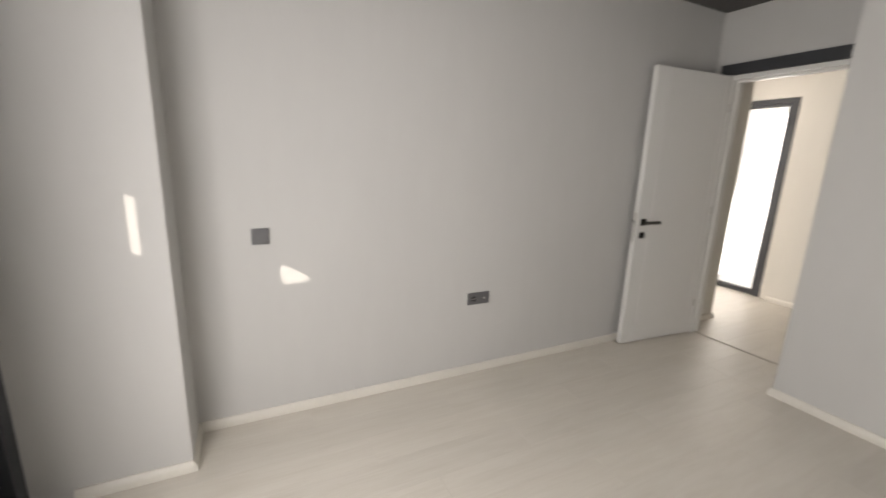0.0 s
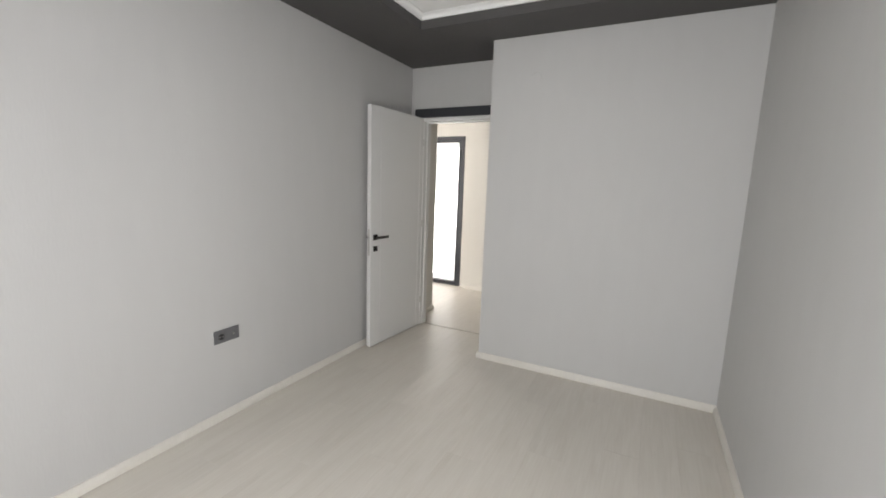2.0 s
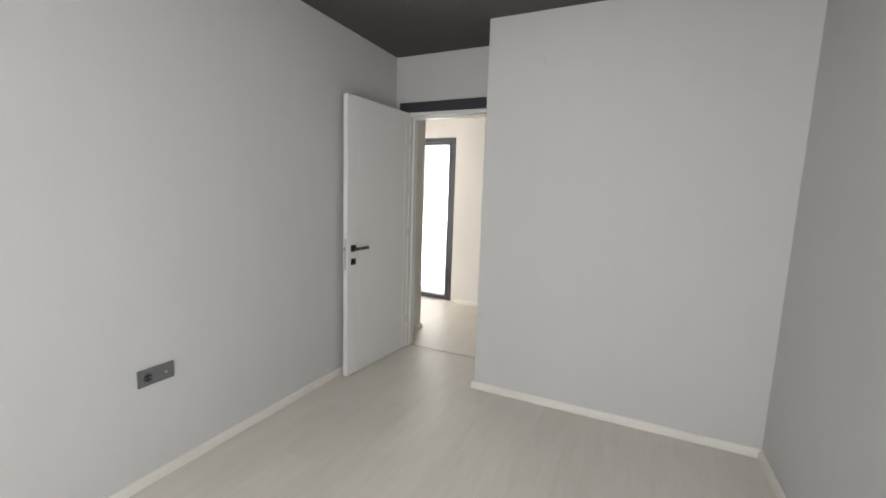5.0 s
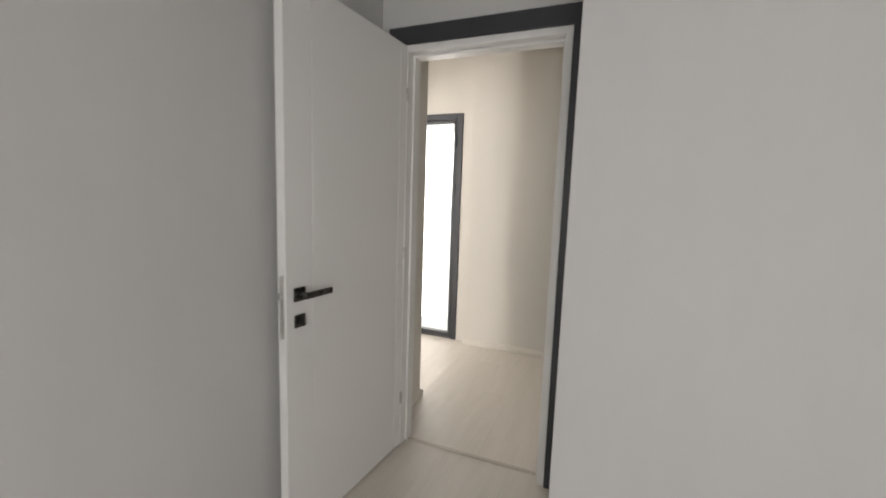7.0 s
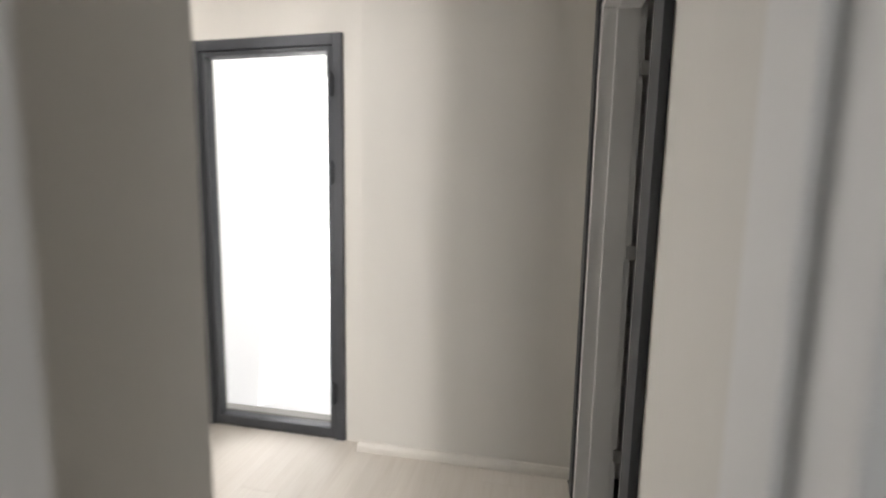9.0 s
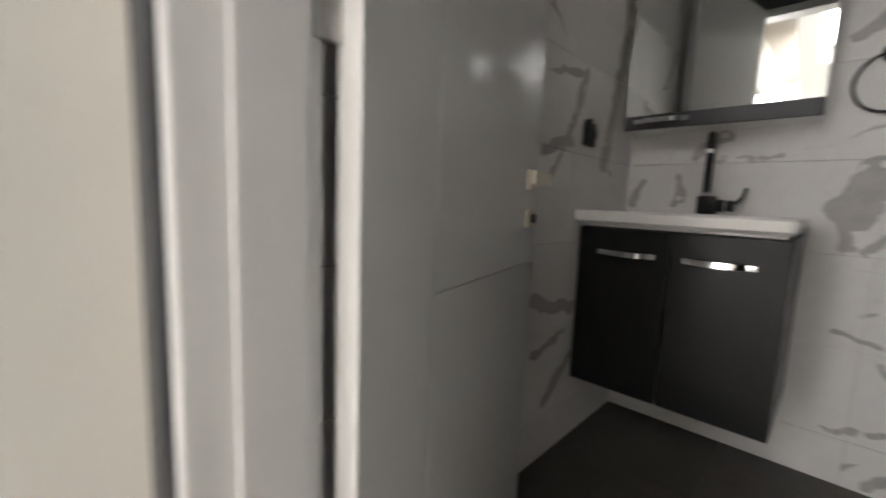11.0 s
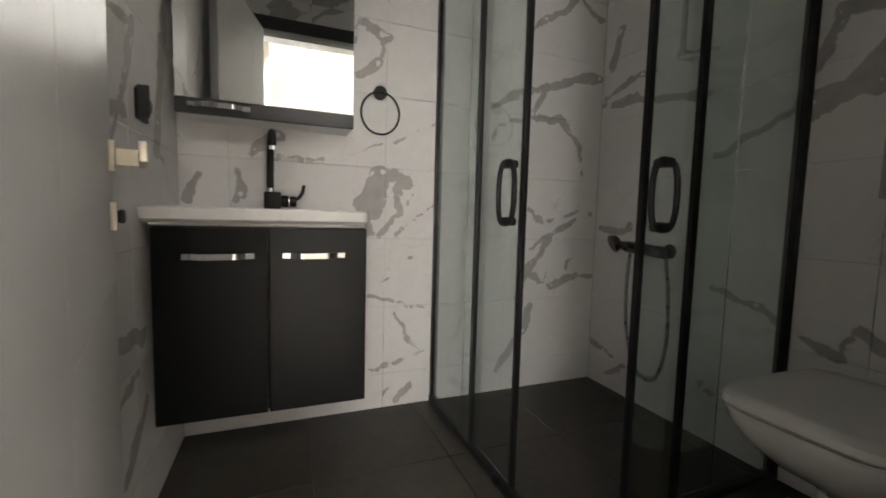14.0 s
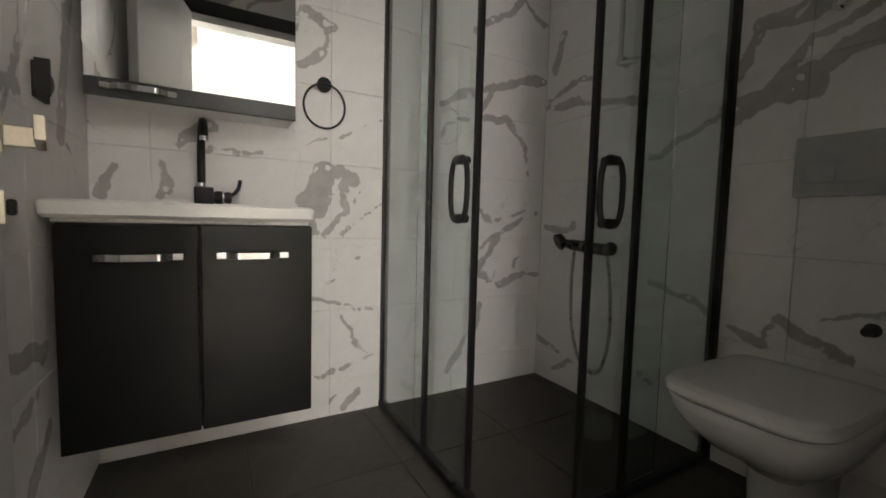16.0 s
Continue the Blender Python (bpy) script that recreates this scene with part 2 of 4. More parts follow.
M_WALL = material("grey_wallpaper", (0.53, 0.525, 0.515), 0.75, vary=0.025, scale=1.3, bump=0.16, bump_scale=110, stretch=(1, 1, 0.25))
M_HALL = material("cream_wallpaper", (0.67, 0.65, 0.605), 0.75, vary=0.025, scale=1.3, bump=0.14, bump_scale=110, stretch=(1, 1, 0.25))
M_TAUPE = material("taupe_ceiling_paint", (0.074, 0.070, 0.069), 0.8, vary=0.05, scale=1.5, bump=0.08, bump_scale=90)
M_CEIL = material("white_ceiling_paint", (0.78, 0.775, 0.765), 0.8, vary=0.02, scale=1.5, bump=0.06, bump_scale=90)
M_BEIGE = material("beige_ceiling_paint", (0.42, 0.385, 0.34), 0.8, vary=0.03, scale=1.5, bump=0.06, bump_scale=90)
M_SKIRT = material("skirting_white", (0.69, 0.66, 0.605), 0.4, vary=0.05, scale=5, bump=0.05, bump_scale=40)
M_DOOR = material("white_door_lacquer", (0.70, 0.695, 0.68), 0.42, vary=0.006, scale=4, bump=0.015, bump_scale=70, stretch=(1, 1, 0.15))
M_ANTH = material("anthracite_foil", (0.035, 0.037, 0.042), 0.45, vary=0.1, scale=8, bump=0.05, bump_scale=150, stretch=(1, 1, 0.2))
M_VAN = material("anthracite_lacquer", (0.005, 0.005, 0.0053), 0.34, vary=0.12, scale=10, bump=0.04, bump_scale=150)
M_VAN.node_tree.nodes["Principled BSDF"].inputs["Specular IOR Level"].default_value = 0.27
M_BLACK = material("matt_black_metal", (0.012, 0.012, 0.013), 0.4, 0.3, vary=0.15, scale=30)
M_GUN = material("gunmetal_handle", (0.09, 0.085, 0.08), 0.28, 0.9, vary=0.1, scale=25)
M_CHROME = material("chrome", (0.75, 0.75, 0.76), 0.06, 1.0, vary=0.05, scale=30)
M_NICKEL = material("pale_nickel", (0.72, 0.66, 0.54), 0.35, 0.35, vary=0.06, scale=25)
M_STEEL = material("satin_steel", (0.55, 0.54, 0.52), 0.35, 0.9, vary=0.08, scale=30)
M_CERAMIC = material("white_ceramic", (0.80, 0.79, 0.77), 0.1, vary=0.015, scale=5, coat=0.3)
M_SOCKET = material("grey_switch_plastic", (0.13, 0.13, 0.135), 0.4, vary=0.06, scale=20)
M_SOCKIN = material("dark_socket_plastic", (0.03, 0.03, 0.03), 0.5, vary=0.1, scale=30)
M_PLATE = material("satin_grey_plate", (0.42, 0.43, 0.43), 0.4, 0.3, vary=0.06, scale=15)
M_FTILE = material("dark_floor_tile", (0.052, 0.046, 0.038), 0.5, vary=0.42, scale=3.2, bump=0.08, bump_scale=60)
M_GROUT = material("grout", (0.52, 0.505, 0.49), 0.9, vary=0.1, scale=12)
M_GROUTD = material("dark_grout", (0.10, 0.095, 0.087), 0.9, vary=0.1, scale=12)
M_STRIP = material("threshold_strip", (0.50, 0.46, 0.40), 0.45, 0.2, vary=0.1, scale=20)
M_ALU = material("anthracite_aluminium", (0.045, 0.049, 0.056), 0.4, 0.2, vary=0.08, scale=15)
M_FRAME = material("white_upvc", (0.80, 0.80, 0.79), 0.35, vary=0.02, scale=5)
M_CABLE = material("hose_steel", (0.35, 0.35, 0.35), 0.3, 0.9, vary=0.1, scale=40)
M_OUT = material("grey_render", (0.45, 0.44, 0.42), 0.9, vary=0.08, scale=2, bump=0.2, bump_scale=30)
M_PLANK = plank_material()
M_MARBLE = marble_material()
VEINS_VANITY = [(4.60, 1.62, 4.56, 1.70, 0.010), (4.56, 1.70, 4.47, 1.66, 0.018), (4.48, 1.66, 4.51, 1.57, 0.010), (4.51, 1.57, 4.58, 1.48, 0.020),
                (4.55, 1.18, 4.24, 1.30, 0.004), (4.49, 0.59, 4.35, 0.70, 0.004), (4.54, 0.52, 4.25, 0.47, 0.005), (4.43, 0.46, 4.29, 0.24, 0.008)
               , (4.52, 0.19, 4.28, 0.26, 0.010), (4.40, 0.05, 4.35, 0.10, 0.020), (5.24, 0.94, 5.20, 1.04, 0.018),
                (5.06, 0.94, 5.04, 1.05, 0.020), (4.99, 1.14, 4.90, 1.20, 0.020), (4.93, 1.12, 4.72, 1.13, 0.007),
                (4.53, 0.93, 4.49, 1.04, 0.052), (4.50, 1.05, 4.36, 1.06, 0.030), (4.55, 0.92, 4.53, 0.82, 0.020), (4.42, 1.05, 4.40, 0.90, 0.016), (4.50, 0.81, 4.34, 0.99, 0.010), (4.42, 0.81, 4.26, 0.96, 0.009)]
VEINS_SHOWER = [(3.95, 1.45, 3.73, 1.54, 0.017), (3.73, 1.54, 3.54, 1.60, 0.022), (3.54, 1.60, 3.30, 1.65, 0.026), (3.74, 1.40, 3.66, 1.53, 0.017), (3.95, 1.26, 3.91, 1.33, 0.012),
                (3.91, 1.34, 3.73, 1.41, 0.013), (3.73, 1.41, 3.55, 1.41, 0.017), (3.55, 1.41, 3.42, 1.27, 0.014), (3.42, 1.27, 3.40, 1.14, 0.012), (3.76, 1.80, 3.47, 2.04, 0.014),
                (3.47, 2.04, 3.32, 1.94, 0.014), (3.72, 0.94, 3.63, 0.88, 0.011), (3.63, 0.88, 3.35, 0.96, 0.011), (3.70, 0.74, 3.33, 0.95, 0.013), (3.73, 0.59, 3.59, 0.78, 0.019),
                (3.73, 0.62, 3.58, 0.54, 0.014), (3.58, 0.54, 3.43, 0.60, 0.017), (3.43, 0.60, 3.30, 0.58, 0.014), (3.88, 0.12, 3.67, 0.43, 0.017)]
VEINS_SOUTH = [(0.63, 1.72, 0.58, 1.87, 0.025), (0.68, 1.55, 0.34, 1.60, 0.014), (0.68, 1.52, 0.12, 1.43, 0.018), (0.66, 0.84, 0.47, 0.87, 0.020), (0.04, 1.17, -0.25, 1.30, 0.012),
               (-0.25, 1.29, -0.48, 1.34, 0.042), (-0.40, 1.36, -0.70, 1.46, 0.028), (-0.27, 1.40, -0.33, 1.56, 0.014), (-0.33, 1.56, -0.51, 1.57, 0.028), (-0.33, 1.30, -0.47, 1.48, 0.016),
               (-0.47, 1.48, -0.66, 1.52, 0.018), (0.69, 0.24, 0.51, 0.19, 0.013), (0.57, 0.08, 0.43, 0.16, 0.013), (0.43, 0.16, 0.25, 0.16, 0.010), (0.02, 0.64, -0.18, 0.58, 0.014),
               (-0.18, 0.58, -0.41, 0.49, 0.014), (-0.41, 0.49, -0.44, 0.57, 0.011), (-0.44, 0.57, -0.60, 0.49, 0.016), (-0.55, 0.60, -0.70, 0.67, 0.005)]
VEINS_NORTH = [(-0.05, 1.33, 0.23, 1.38, 0.011), (0.16, 1.22, 0.22, 1.36, 0.020), (-0.03, 1.11, 0.14, 1.13, 0.020), (-0.03, 0.60, 0.23, 0.53, 0.024), (-0.02, 0.42, 0.20, 0.45, 0.015),
               (0.08, 0.22, 0.24, 0.36, 0.020), (0.42, 1.08, 0.58, 1.62, 0.030), (0.00, 1.00, 0.16, 1.20, 0.014)]
M_MARBLE_FAR = marble_material("marble_tile_far", "y", VEINS_VANITY)
M_MARBLE_SHOWER = marble_material("marble_tile_shower", "y", VEINS_SHOWER)
M_MARBLE_SOUTH = marble_material("marble_tile_south", "x", VEINS_SOUTH)
M_MARBLE_NORTH = marble_material("marble_tile_north", "x", VEINS_NORTH)
M_GLASS = clear_glass("shower_glass", (0.875, 0.945, 0.915))
M_PANE = clear_glass("window_glass", (0.97, 0.985, 0.98))
M_MIRROR = material("mirror_silver", (0.86, 0.88, 0.87), 0.015, 1.0)
M_BRIGHT = glowing("overcast_brightness", (1.0, 0.99, 0.97), 4.4)
M_HAZE = glowing("hazy_brightness", (1.0, 1.0, 1.0), 0.62)

# ---- mesh helpers ----


def box(bm, lo, hi, bevel=0.0, seg=2):
    lo, hi = Vector(lo), Vector(hi)
    c, s = (lo + hi) / 2, hi - lo
    made = bmesh.ops.create_cube(bm, size=1, matrix=Matrix.Translation(c) @ Matrix.Diagonal((*s, 1)))["verts"]
    if bevel:
        edges = list({e for v in made for e in v.link_edges})
        bmesh.ops.bevel(bm, geom=edges, offset=min(bevel, min(s) * 0.49), segments=seg, affect="EDGES", profile=0.5)
    return bm


def boxes(items, bevel=0.0, seg=2):
    bm = bmesh.new()
    for lo, hi in items:
        box(bm, lo, hi, bevel, seg)
    return bm


def rod(bm, a, b, r, r2=None, seg=20, bevel=0.0):
    a, b = Vector(a), Vector(b)
    d = b - a
    m = Matrix.Translation((a + b) / 2) @ d.to_track_quat("Z", "Y").to_matrix().to_4x4()
    made = bmesh.ops.create_cone(bm, cap_ends=True, segments=seg, radius1=r, radius2=r if r2 is None else r2, depth=d.length, matrix=m)["verts"]
    if bevel:
        rims = [e for e in {e for v in made for e in v.link_edges} if any(len(f.verts) > 4 for f in e.link_faces)]
        bmesh.ops.bevel(bm, geom=rims, offset=bevel, segments=2, affect="EDGES")
    return bm


def tube(bm, pts, r, seg=12):
    """A round bar along a smooth run of points."""
    pts = [Vector(p) for p in pts]
    rings, side = [], None
    for i, p in enumerate(pts):
        d = (pts[min(i + 1, len(pts) - 1)] - pts[max(i - 1, 0)]).normalized()
        if side is None:
            side = d.orthogonal().normalized()
        side = (side - d * side.dot(d)).normalized()
        up = d.cross(side)
        rings.append([bm.verts.new(p + r * (math.cos(6.28319 * k / seg) * side + math.sin(6.28319 * k / seg) * up)) for k in range(seg)])
    for a, b in zip(rings, rings[1:]):
        for k in range(seg):
            bm.faces.new((a[k], a[(k + 1) % seg], b[(k + 1) % seg], b[k]))
    bm.faces.new(rings[0][::-1])
    bm.faces.new(rings[-1])
    return bm


def curve_pts(ctrl, n=8):
    """Points of a smooth curve through the given ones."""
    c = [Vector(p) for p in ctrl]
    c = [2 * c[0] - c[1], *c, 2 * c[-1] - c[-2]]
    out = []
    for i in range(1, len(c) - 2):
        for k in range(n):
            t = k / n
            p0, p1, p2, p3 = c[i - 1 : i + 3]
            out.append(0.5 * (2 * p1 + (p2 - p0) * t + (2 * p0 - 5 * p1 + 4 * p2 - p3) * t * t + (3 * p1 - p0 - 3 * p2 + p3) * t**3))
    return [*out, c[-2]]


def smooth_by_angle(me, degrees=40):
    bm = bmesh.new()
    bm.from_mesh(me)
    for f in bm.faces:
        f.smooth = True
    for e in bm.edges:
        if len(e.link_faces) != 2:
            e.smooth = False
            continue
        a, b = sorted(f.calc_area() for f in e.link_faces)
        turn = e.calc_face_angle(0)
        e.smooth = turn < radians(degrees) and (turn < radians(12) or b < 12 * a)
    bm.to_mesh(me)
    bm.free()


def part(name, bm, mat, parent=None, label="", smooth=True):
    me = bpy.data.meshes.new(name)
    bmesh.ops.recalc_face_normals(bm, faces=bm.faces)
    bm.to_mesh(me)
    bm.free()
    me.materials.append(mat)
    if smooth:
        smooth_by_angle(me)
    ob = new(name, me)
    if parent:
        ob.parent = parent
    if label:
        tagged(ob, label)
    return ob


def setting(name, items, mat, label, category, bevel=0.0):
    return tagged(part(name, boxes(items, bevel), mat, smooth=bevel > 0), label, category, kind="structure")


def thing(name, at, label, category, group="", kind=""):
    ob = new(name)
    ob.empty_display_size = 0.05
    ob.matrix_world = at if isinstance(at, Matrix) else Matrix.Translation(at)
    return tagged(ob, label, category, group, kind)


# ---- the plan, in metres ----
WX, EX = -2.085, 0.68          # bedroom side walls
BY, NY, SY = 3.083, 3.55, -0.65  # block face, door wall, window wall
BX = -1.07                     # side of the block, and wall between hall and bathroom
HC, HL = 2.597, 2.66           # bedroom border and hall ceiling heights
EY, GY = 5.235, 5.30           # end wall of the hall, wall with the glazed door
TX, TS, TN, TW = 0.695, 3.288, 5.262, -0.95   # bathroom: far, south, north and door-side tile faces
BJ, BW = 5.05, 0.70            # bathroom door: far jamb and clear width
TOP = 2.95

# ---- walls ----
setting("wall_west", [((WX - 0.1, -0.9, 0), (WX, 3.6, TOP))], M_WALL, "grey wallpapered bedroom wall with fine relief", "wall")
setting("wall_west_end", [((WX - 0.1, 3.6, 0), (WX + 0.004, 4.10, TOP))], M_HALL, "cream wallpapered short wall end in the hall", "wall")
setting("pillar", [((WX, -0.9, 0), (-1.80, -0.2, TOP))], M_WALL, "grey wallpapered pillar beside the balcony window", "pillar", 0.004)
setting("wall_east", [((EX, -0.9, 0), (EX + 0.12, BY, TOP))], M_WALL, "grey wallpapered bedroom wall", "wall")
setting("wall_block", [((BX, BY, 0), (EX + 0.12, TS - 0.014, TOP)), ((BX, TS - 0.014, 0), (TW - 0.02, NY + 0.1, TOP))], M_WALL,
        "grey wallpapered wall block standing forward beside the door", "wall", 0.003)
setting("wall_bathroom_door", [((BX, NY + 0.1, 0), (TW - 0.02, BJ - BW - 0.033, TOP)), ((BX, BJ - BW - 0.033, 2.124), (TW - 0.02, BJ + 0.033, TOP)), ((BX, BJ + 0.033, 0), (TW - 0.02, EY, TOP))], M_HALL,
        "cream wallpapered wall around the bathroom door in the hall", "wall")
setting("wall_bathroom_east", [((TX + 0.039, TS - 0.014, 0), (TX + 0.16, 5.5, TOP))], M_OUT, "plain wall behind the bathroom tiles", "wall")
setting("wall_north", [((WX, NY, 2.125), (BX, NY + 0.1, TOP)), ((WX, NY, 0), (-1.965, NY + 0.1, 2.125)), ((-1.14, NY, 0), (BX, NY + 0.1, 2.125))], M_WALL,
        "grey wallpapered wall over the bedroom door", "wall")
setting("wall_south", [((-1.80, SY - 0.25, 2.35), (EX, SY, TOP)), ((0.6, SY - 0.25, 0), (EX, SY, 2.35)), ((-1.2, SY - 0.25, 0), (0.6, SY, 0.02)), ((-1.2, SY - 0.25, 0.02), (-1.15, SY, 2.35))], M_WALL,
        "grey wallpapered window wall", "wall")
setting("wall_end", [((-2.155, EY, 0), (TW - 0.02, EY + 0.25, TOP))], M_HALL, "cream wallpapered end wall of the hall", "wall", 0.003)
setting("wall_glazed", [((-5.2, GY, 0), (-3.15, GY + 0.18, TOP)), ((-3.15, GY, 2.165), (-2.268, GY + 0.18, TOP)), ((-2.268, GY, 0), (-2.155, GY + 0.18, TOP))], M_HALL,
        "cream wallpapered wall around the glazed door", "wall")
setting("wall_landing_west", [((-5.2, 0.5, 0), (-5.1, GY, TOP))], M_HALL, "plain cream wall closing the landing", "wall")
setting("wall_landing_south", [((-5.2, 0.4, 0), (-3.78, 0.5, TOP)), ((-3.18, 0.4, 0), (WX - 0.1, 0.5, TOP)), ((-3.78, 0.4, 2.35), (-3.18, 0.5, TOP))], M_HALL,
        "plain cream wall with a tall window opening", "wall")

# ---- ceilings ----
TXA, TXB, TYA, TYB = -1.49, 0.14, 0.15, 2.68   # opening of the tray
bm = boxes([((WX, -0.9, HC), (TXA, NY + 0.1, HC + 0.06)), ((TXB, -0.9, HC), (EX, BY + 0.2, HC + 0.06)), ((TXA, TYB, HC), (TXB, NY + 0.1, HC + 0.06)), ((TXA, -0.9, HC), (TXB, TYA, HC + 0.06))])
tagged(part("ceiling_border", bm, M_TAUPE, smooth=False), "dark taupe painted dropped ceiling border", "ceiling", kind="structure")
bm = boxes([((TXA - 0.05, TYA - 0.05, HC + 0.095), (TXB + 0.05, TYB + 0.05, HC + 0.13))])
tagged(part("ceiling_tray", bm, M_CEIL, smooth=False), "white recessed ceiling panel inside the taupe border", "ceiling", kind="structure")


def cornice(name, x0, x1, y0, y1, z, d, h, mat, label):
    """A moulded strip run round the inside of the tray, swept as one mitred frame."""
    bm = bmesh.new()
    prof = [(0, 0), (0.012, 0), (0.016, 0.4 * h), (d * 0.6, 0.72 * h), (d, 0.85 * h), (d, h), (0, h)]
    rings = []
    for cx, cy, sx, sy in ((x0, y0, 1, 1), (x1, y0, -1, 1), (x1, y1, -1, -1), (x0, y1, 1, -1)):
        rings.append([bm.verts.new((cx + sx * o, cy + sy * o, z + u)) for o, u in prof])
    for k in range(4):
        a, b = rings[k], rings[(k + 1) % 4]
        for i in range(len(prof)):
            j = (i + 1) % len(prof)
            bm.faces.new((a[i], a[j], b[j], b[i]))
    return tagged(part(name, bm, mat), label, "trim", kind="structure")


cornice("trim_tray", TXA, TXB, TYA, TYB, HC + 0.06, 0.045, 0.034, M_CEIL, "white moulded strip around the ceiling recess")
setting("ceiling_hall", [((-2.52, NY + 0.1, HL), (BX, 5.02, HL + 0.2)), ((-5.1, 5.02, HL - 0.002), (BX, GY, HL + 0.2))], M_BEIGE, "beige painted flat hall ceiling", "ceiling")
setting("ceiling_bathroom", [((TW - 0.02, TS - 0.014, 2.45), (TX + 0.039, TN + 0.02, 2.5))], M_CEIL, "plain white bathroom ceiling", "ceiling")

# sloping landing ceiling with the opening of the roof window
SLOPE = 0.4


def slope_z(x):
    return HL + SLOPE * (x + 2.52)


KY0, KY1, KX0, KX1 = 4.38, 4.86, -3.25, -2.60
bm = bmesh.new()
for x0, x1, y0, y1 in ((-5.1, KX0, 0.5, 5.02), (KX1, -2.52, 0.5, 5.02), (KX0, KX1, 0.5, KY0), (KX0, KX1, KY1, 5.02)):
    lo = [bm.verts.new((x, y, slope_z(x))) for x, y in ((x0, y0), (x1, y0), (x1, y1), (x0, y1))]
    hi = [bm.verts.new(v.co + Vector((0, 0, 0.2))) for v in lo]
    bm.faces.new(lo)
    bm.faces.new(hi)
    for k in range(4):
        bm.faces.new((lo[k], lo[(k + 1) % 4], hi[(k + 1) % 4], hi[k]))
tagged(part("ceiling_landing", bm, M_CEIL, smooth=False), "white sloping attic ceiling over the landing", "ceiling", kind="structure")

# ---- skirting ----
def skirting(name, a, b, side, mat=M_SKIRT):
    """A board 5 cm high with a rounded top along a wall from a to b; side is the way into the room."""
    a, b, n = Vector((*a, 0)), Vector((*b, 0)), Vector((*side, 0))
    prof = [(0, 0), (0.018, 0), (0.018, 0.024), (0.0145, 0.037), (0.007, 0.05), (0, 0.052)]
    bm = bmesh.new()
    rings = [[bm.verts.new(p + n * o + Vector((0, 0, u + 0.001))) for o, u in prof] for p in (a, b)]
    for i in range(len(prof)):
        j = (i + 1) % len(prof)
        bm.faces.new((rings[0][i], rings[0][j], rings[1][j], rings[1][i]))
    bm.faces.new(rings[0])
    bm.faces.new(rings[1][::-1])
    return tagged(part(name, bm, mat), "white skirting board along the foot of the wall", "skirting", kind="structure")


skirting("baseboard_west", (WX, -0.184), (WX, NY - 0.002), (1, 0))
skirting("baseboard_pillar_front", (WX, -0.2), (-1.784, -0.2), (0, 1))
skirting("baseboard_pillar_side", (-1.80, -0.62), (-1.80, -0.2), (1, 0))
skirting("baseboard_block", (BX - 0.016, BY), (EX, BY), (0, -1))
skirting("baseboard_block_side", (BX, BY), (BX, NY - 0.03), (-1, 0))
skirting("baseboard_east", (EX, SY), (EX, BY - 0.016), (-1, 0))
skirting("baseboard_end", (-2.171, EY), (BX, EY), (0, -1))
skirting("baseboard_end_side", (-2.155, EY), (-2.155, GY), (-1, 0))
skirting("baseboard_stub", (WX + 0.004, NY + 0.13), (WX + 0.004, 4.116), (1, 0))
skirting("baseboard_stub_end", (WX - 0.1, 4.10), (WX + 0.02, 4.10), (0, 1))

# ---- doors ----


def door_frame(name, width, depth, height, label, group="", strike=0.0):
    """Lining with a stop and flat casings. Local x along the wall from the left edge of the clear opening, y through the wall (0 at the near face)."""
    t = thing(name, Matrix(), label, "door frame", group, "structure")
    strike = strike or depth
    for n, x0, x1, d in (("jamb", -0.032, 0.0, depth + 0.02 * (strike < depth)), ("jamb", width, width + 0.032, strike)):
        part(n, boxes([((x0, -0.012, 0), (x1, d + 0.012, height))], 0.003), M_DOOR, t)
    part("head_jamb", boxes([((-0.032, -0.012, height), (width + 0.032, depth + 0.012, height + 0.032))], 0.003), M_DOOR, t)
    part("stop", boxes([((0, 0.042, 0), (0.012, depth + 0.008, height)), ((width - 0.012, 0.042, 0), (width, strike + 0.008, height)),
                        ((0.012, 0.042, height - 0.012), (width - 0.012, depth + 0.008, height))], 0.002), M_DOOR, t)
    part("strike_plate", boxes([((width - 0.0015, 0.008, 0.83), (width + 0.001, 0.034, 1.06))], 0.0006, 1), M_STEEL, t, "steel strike plate")
    for y0, y1 in ((-0.022, -0.001), (depth + 0.001, depth + 0.022)):
        for x0, x1, d in ((-0.105, -0.033, 0), (width + 0.033, width + 0.105, strike - depth if y0 > 0 else 0)):
            part("casing", boxes([((x0, y0 + d, 0), (x1, y1 + d, height + 0.034))], 0.002), M_ANTH, t, "anthracite casing")
        part("casing", boxes([((-0.105, y0, height + 0.034), (width + 0.105, y1, height + 0.116))], 0.002), M_ANTH, t, "anthracite casing")
    return t


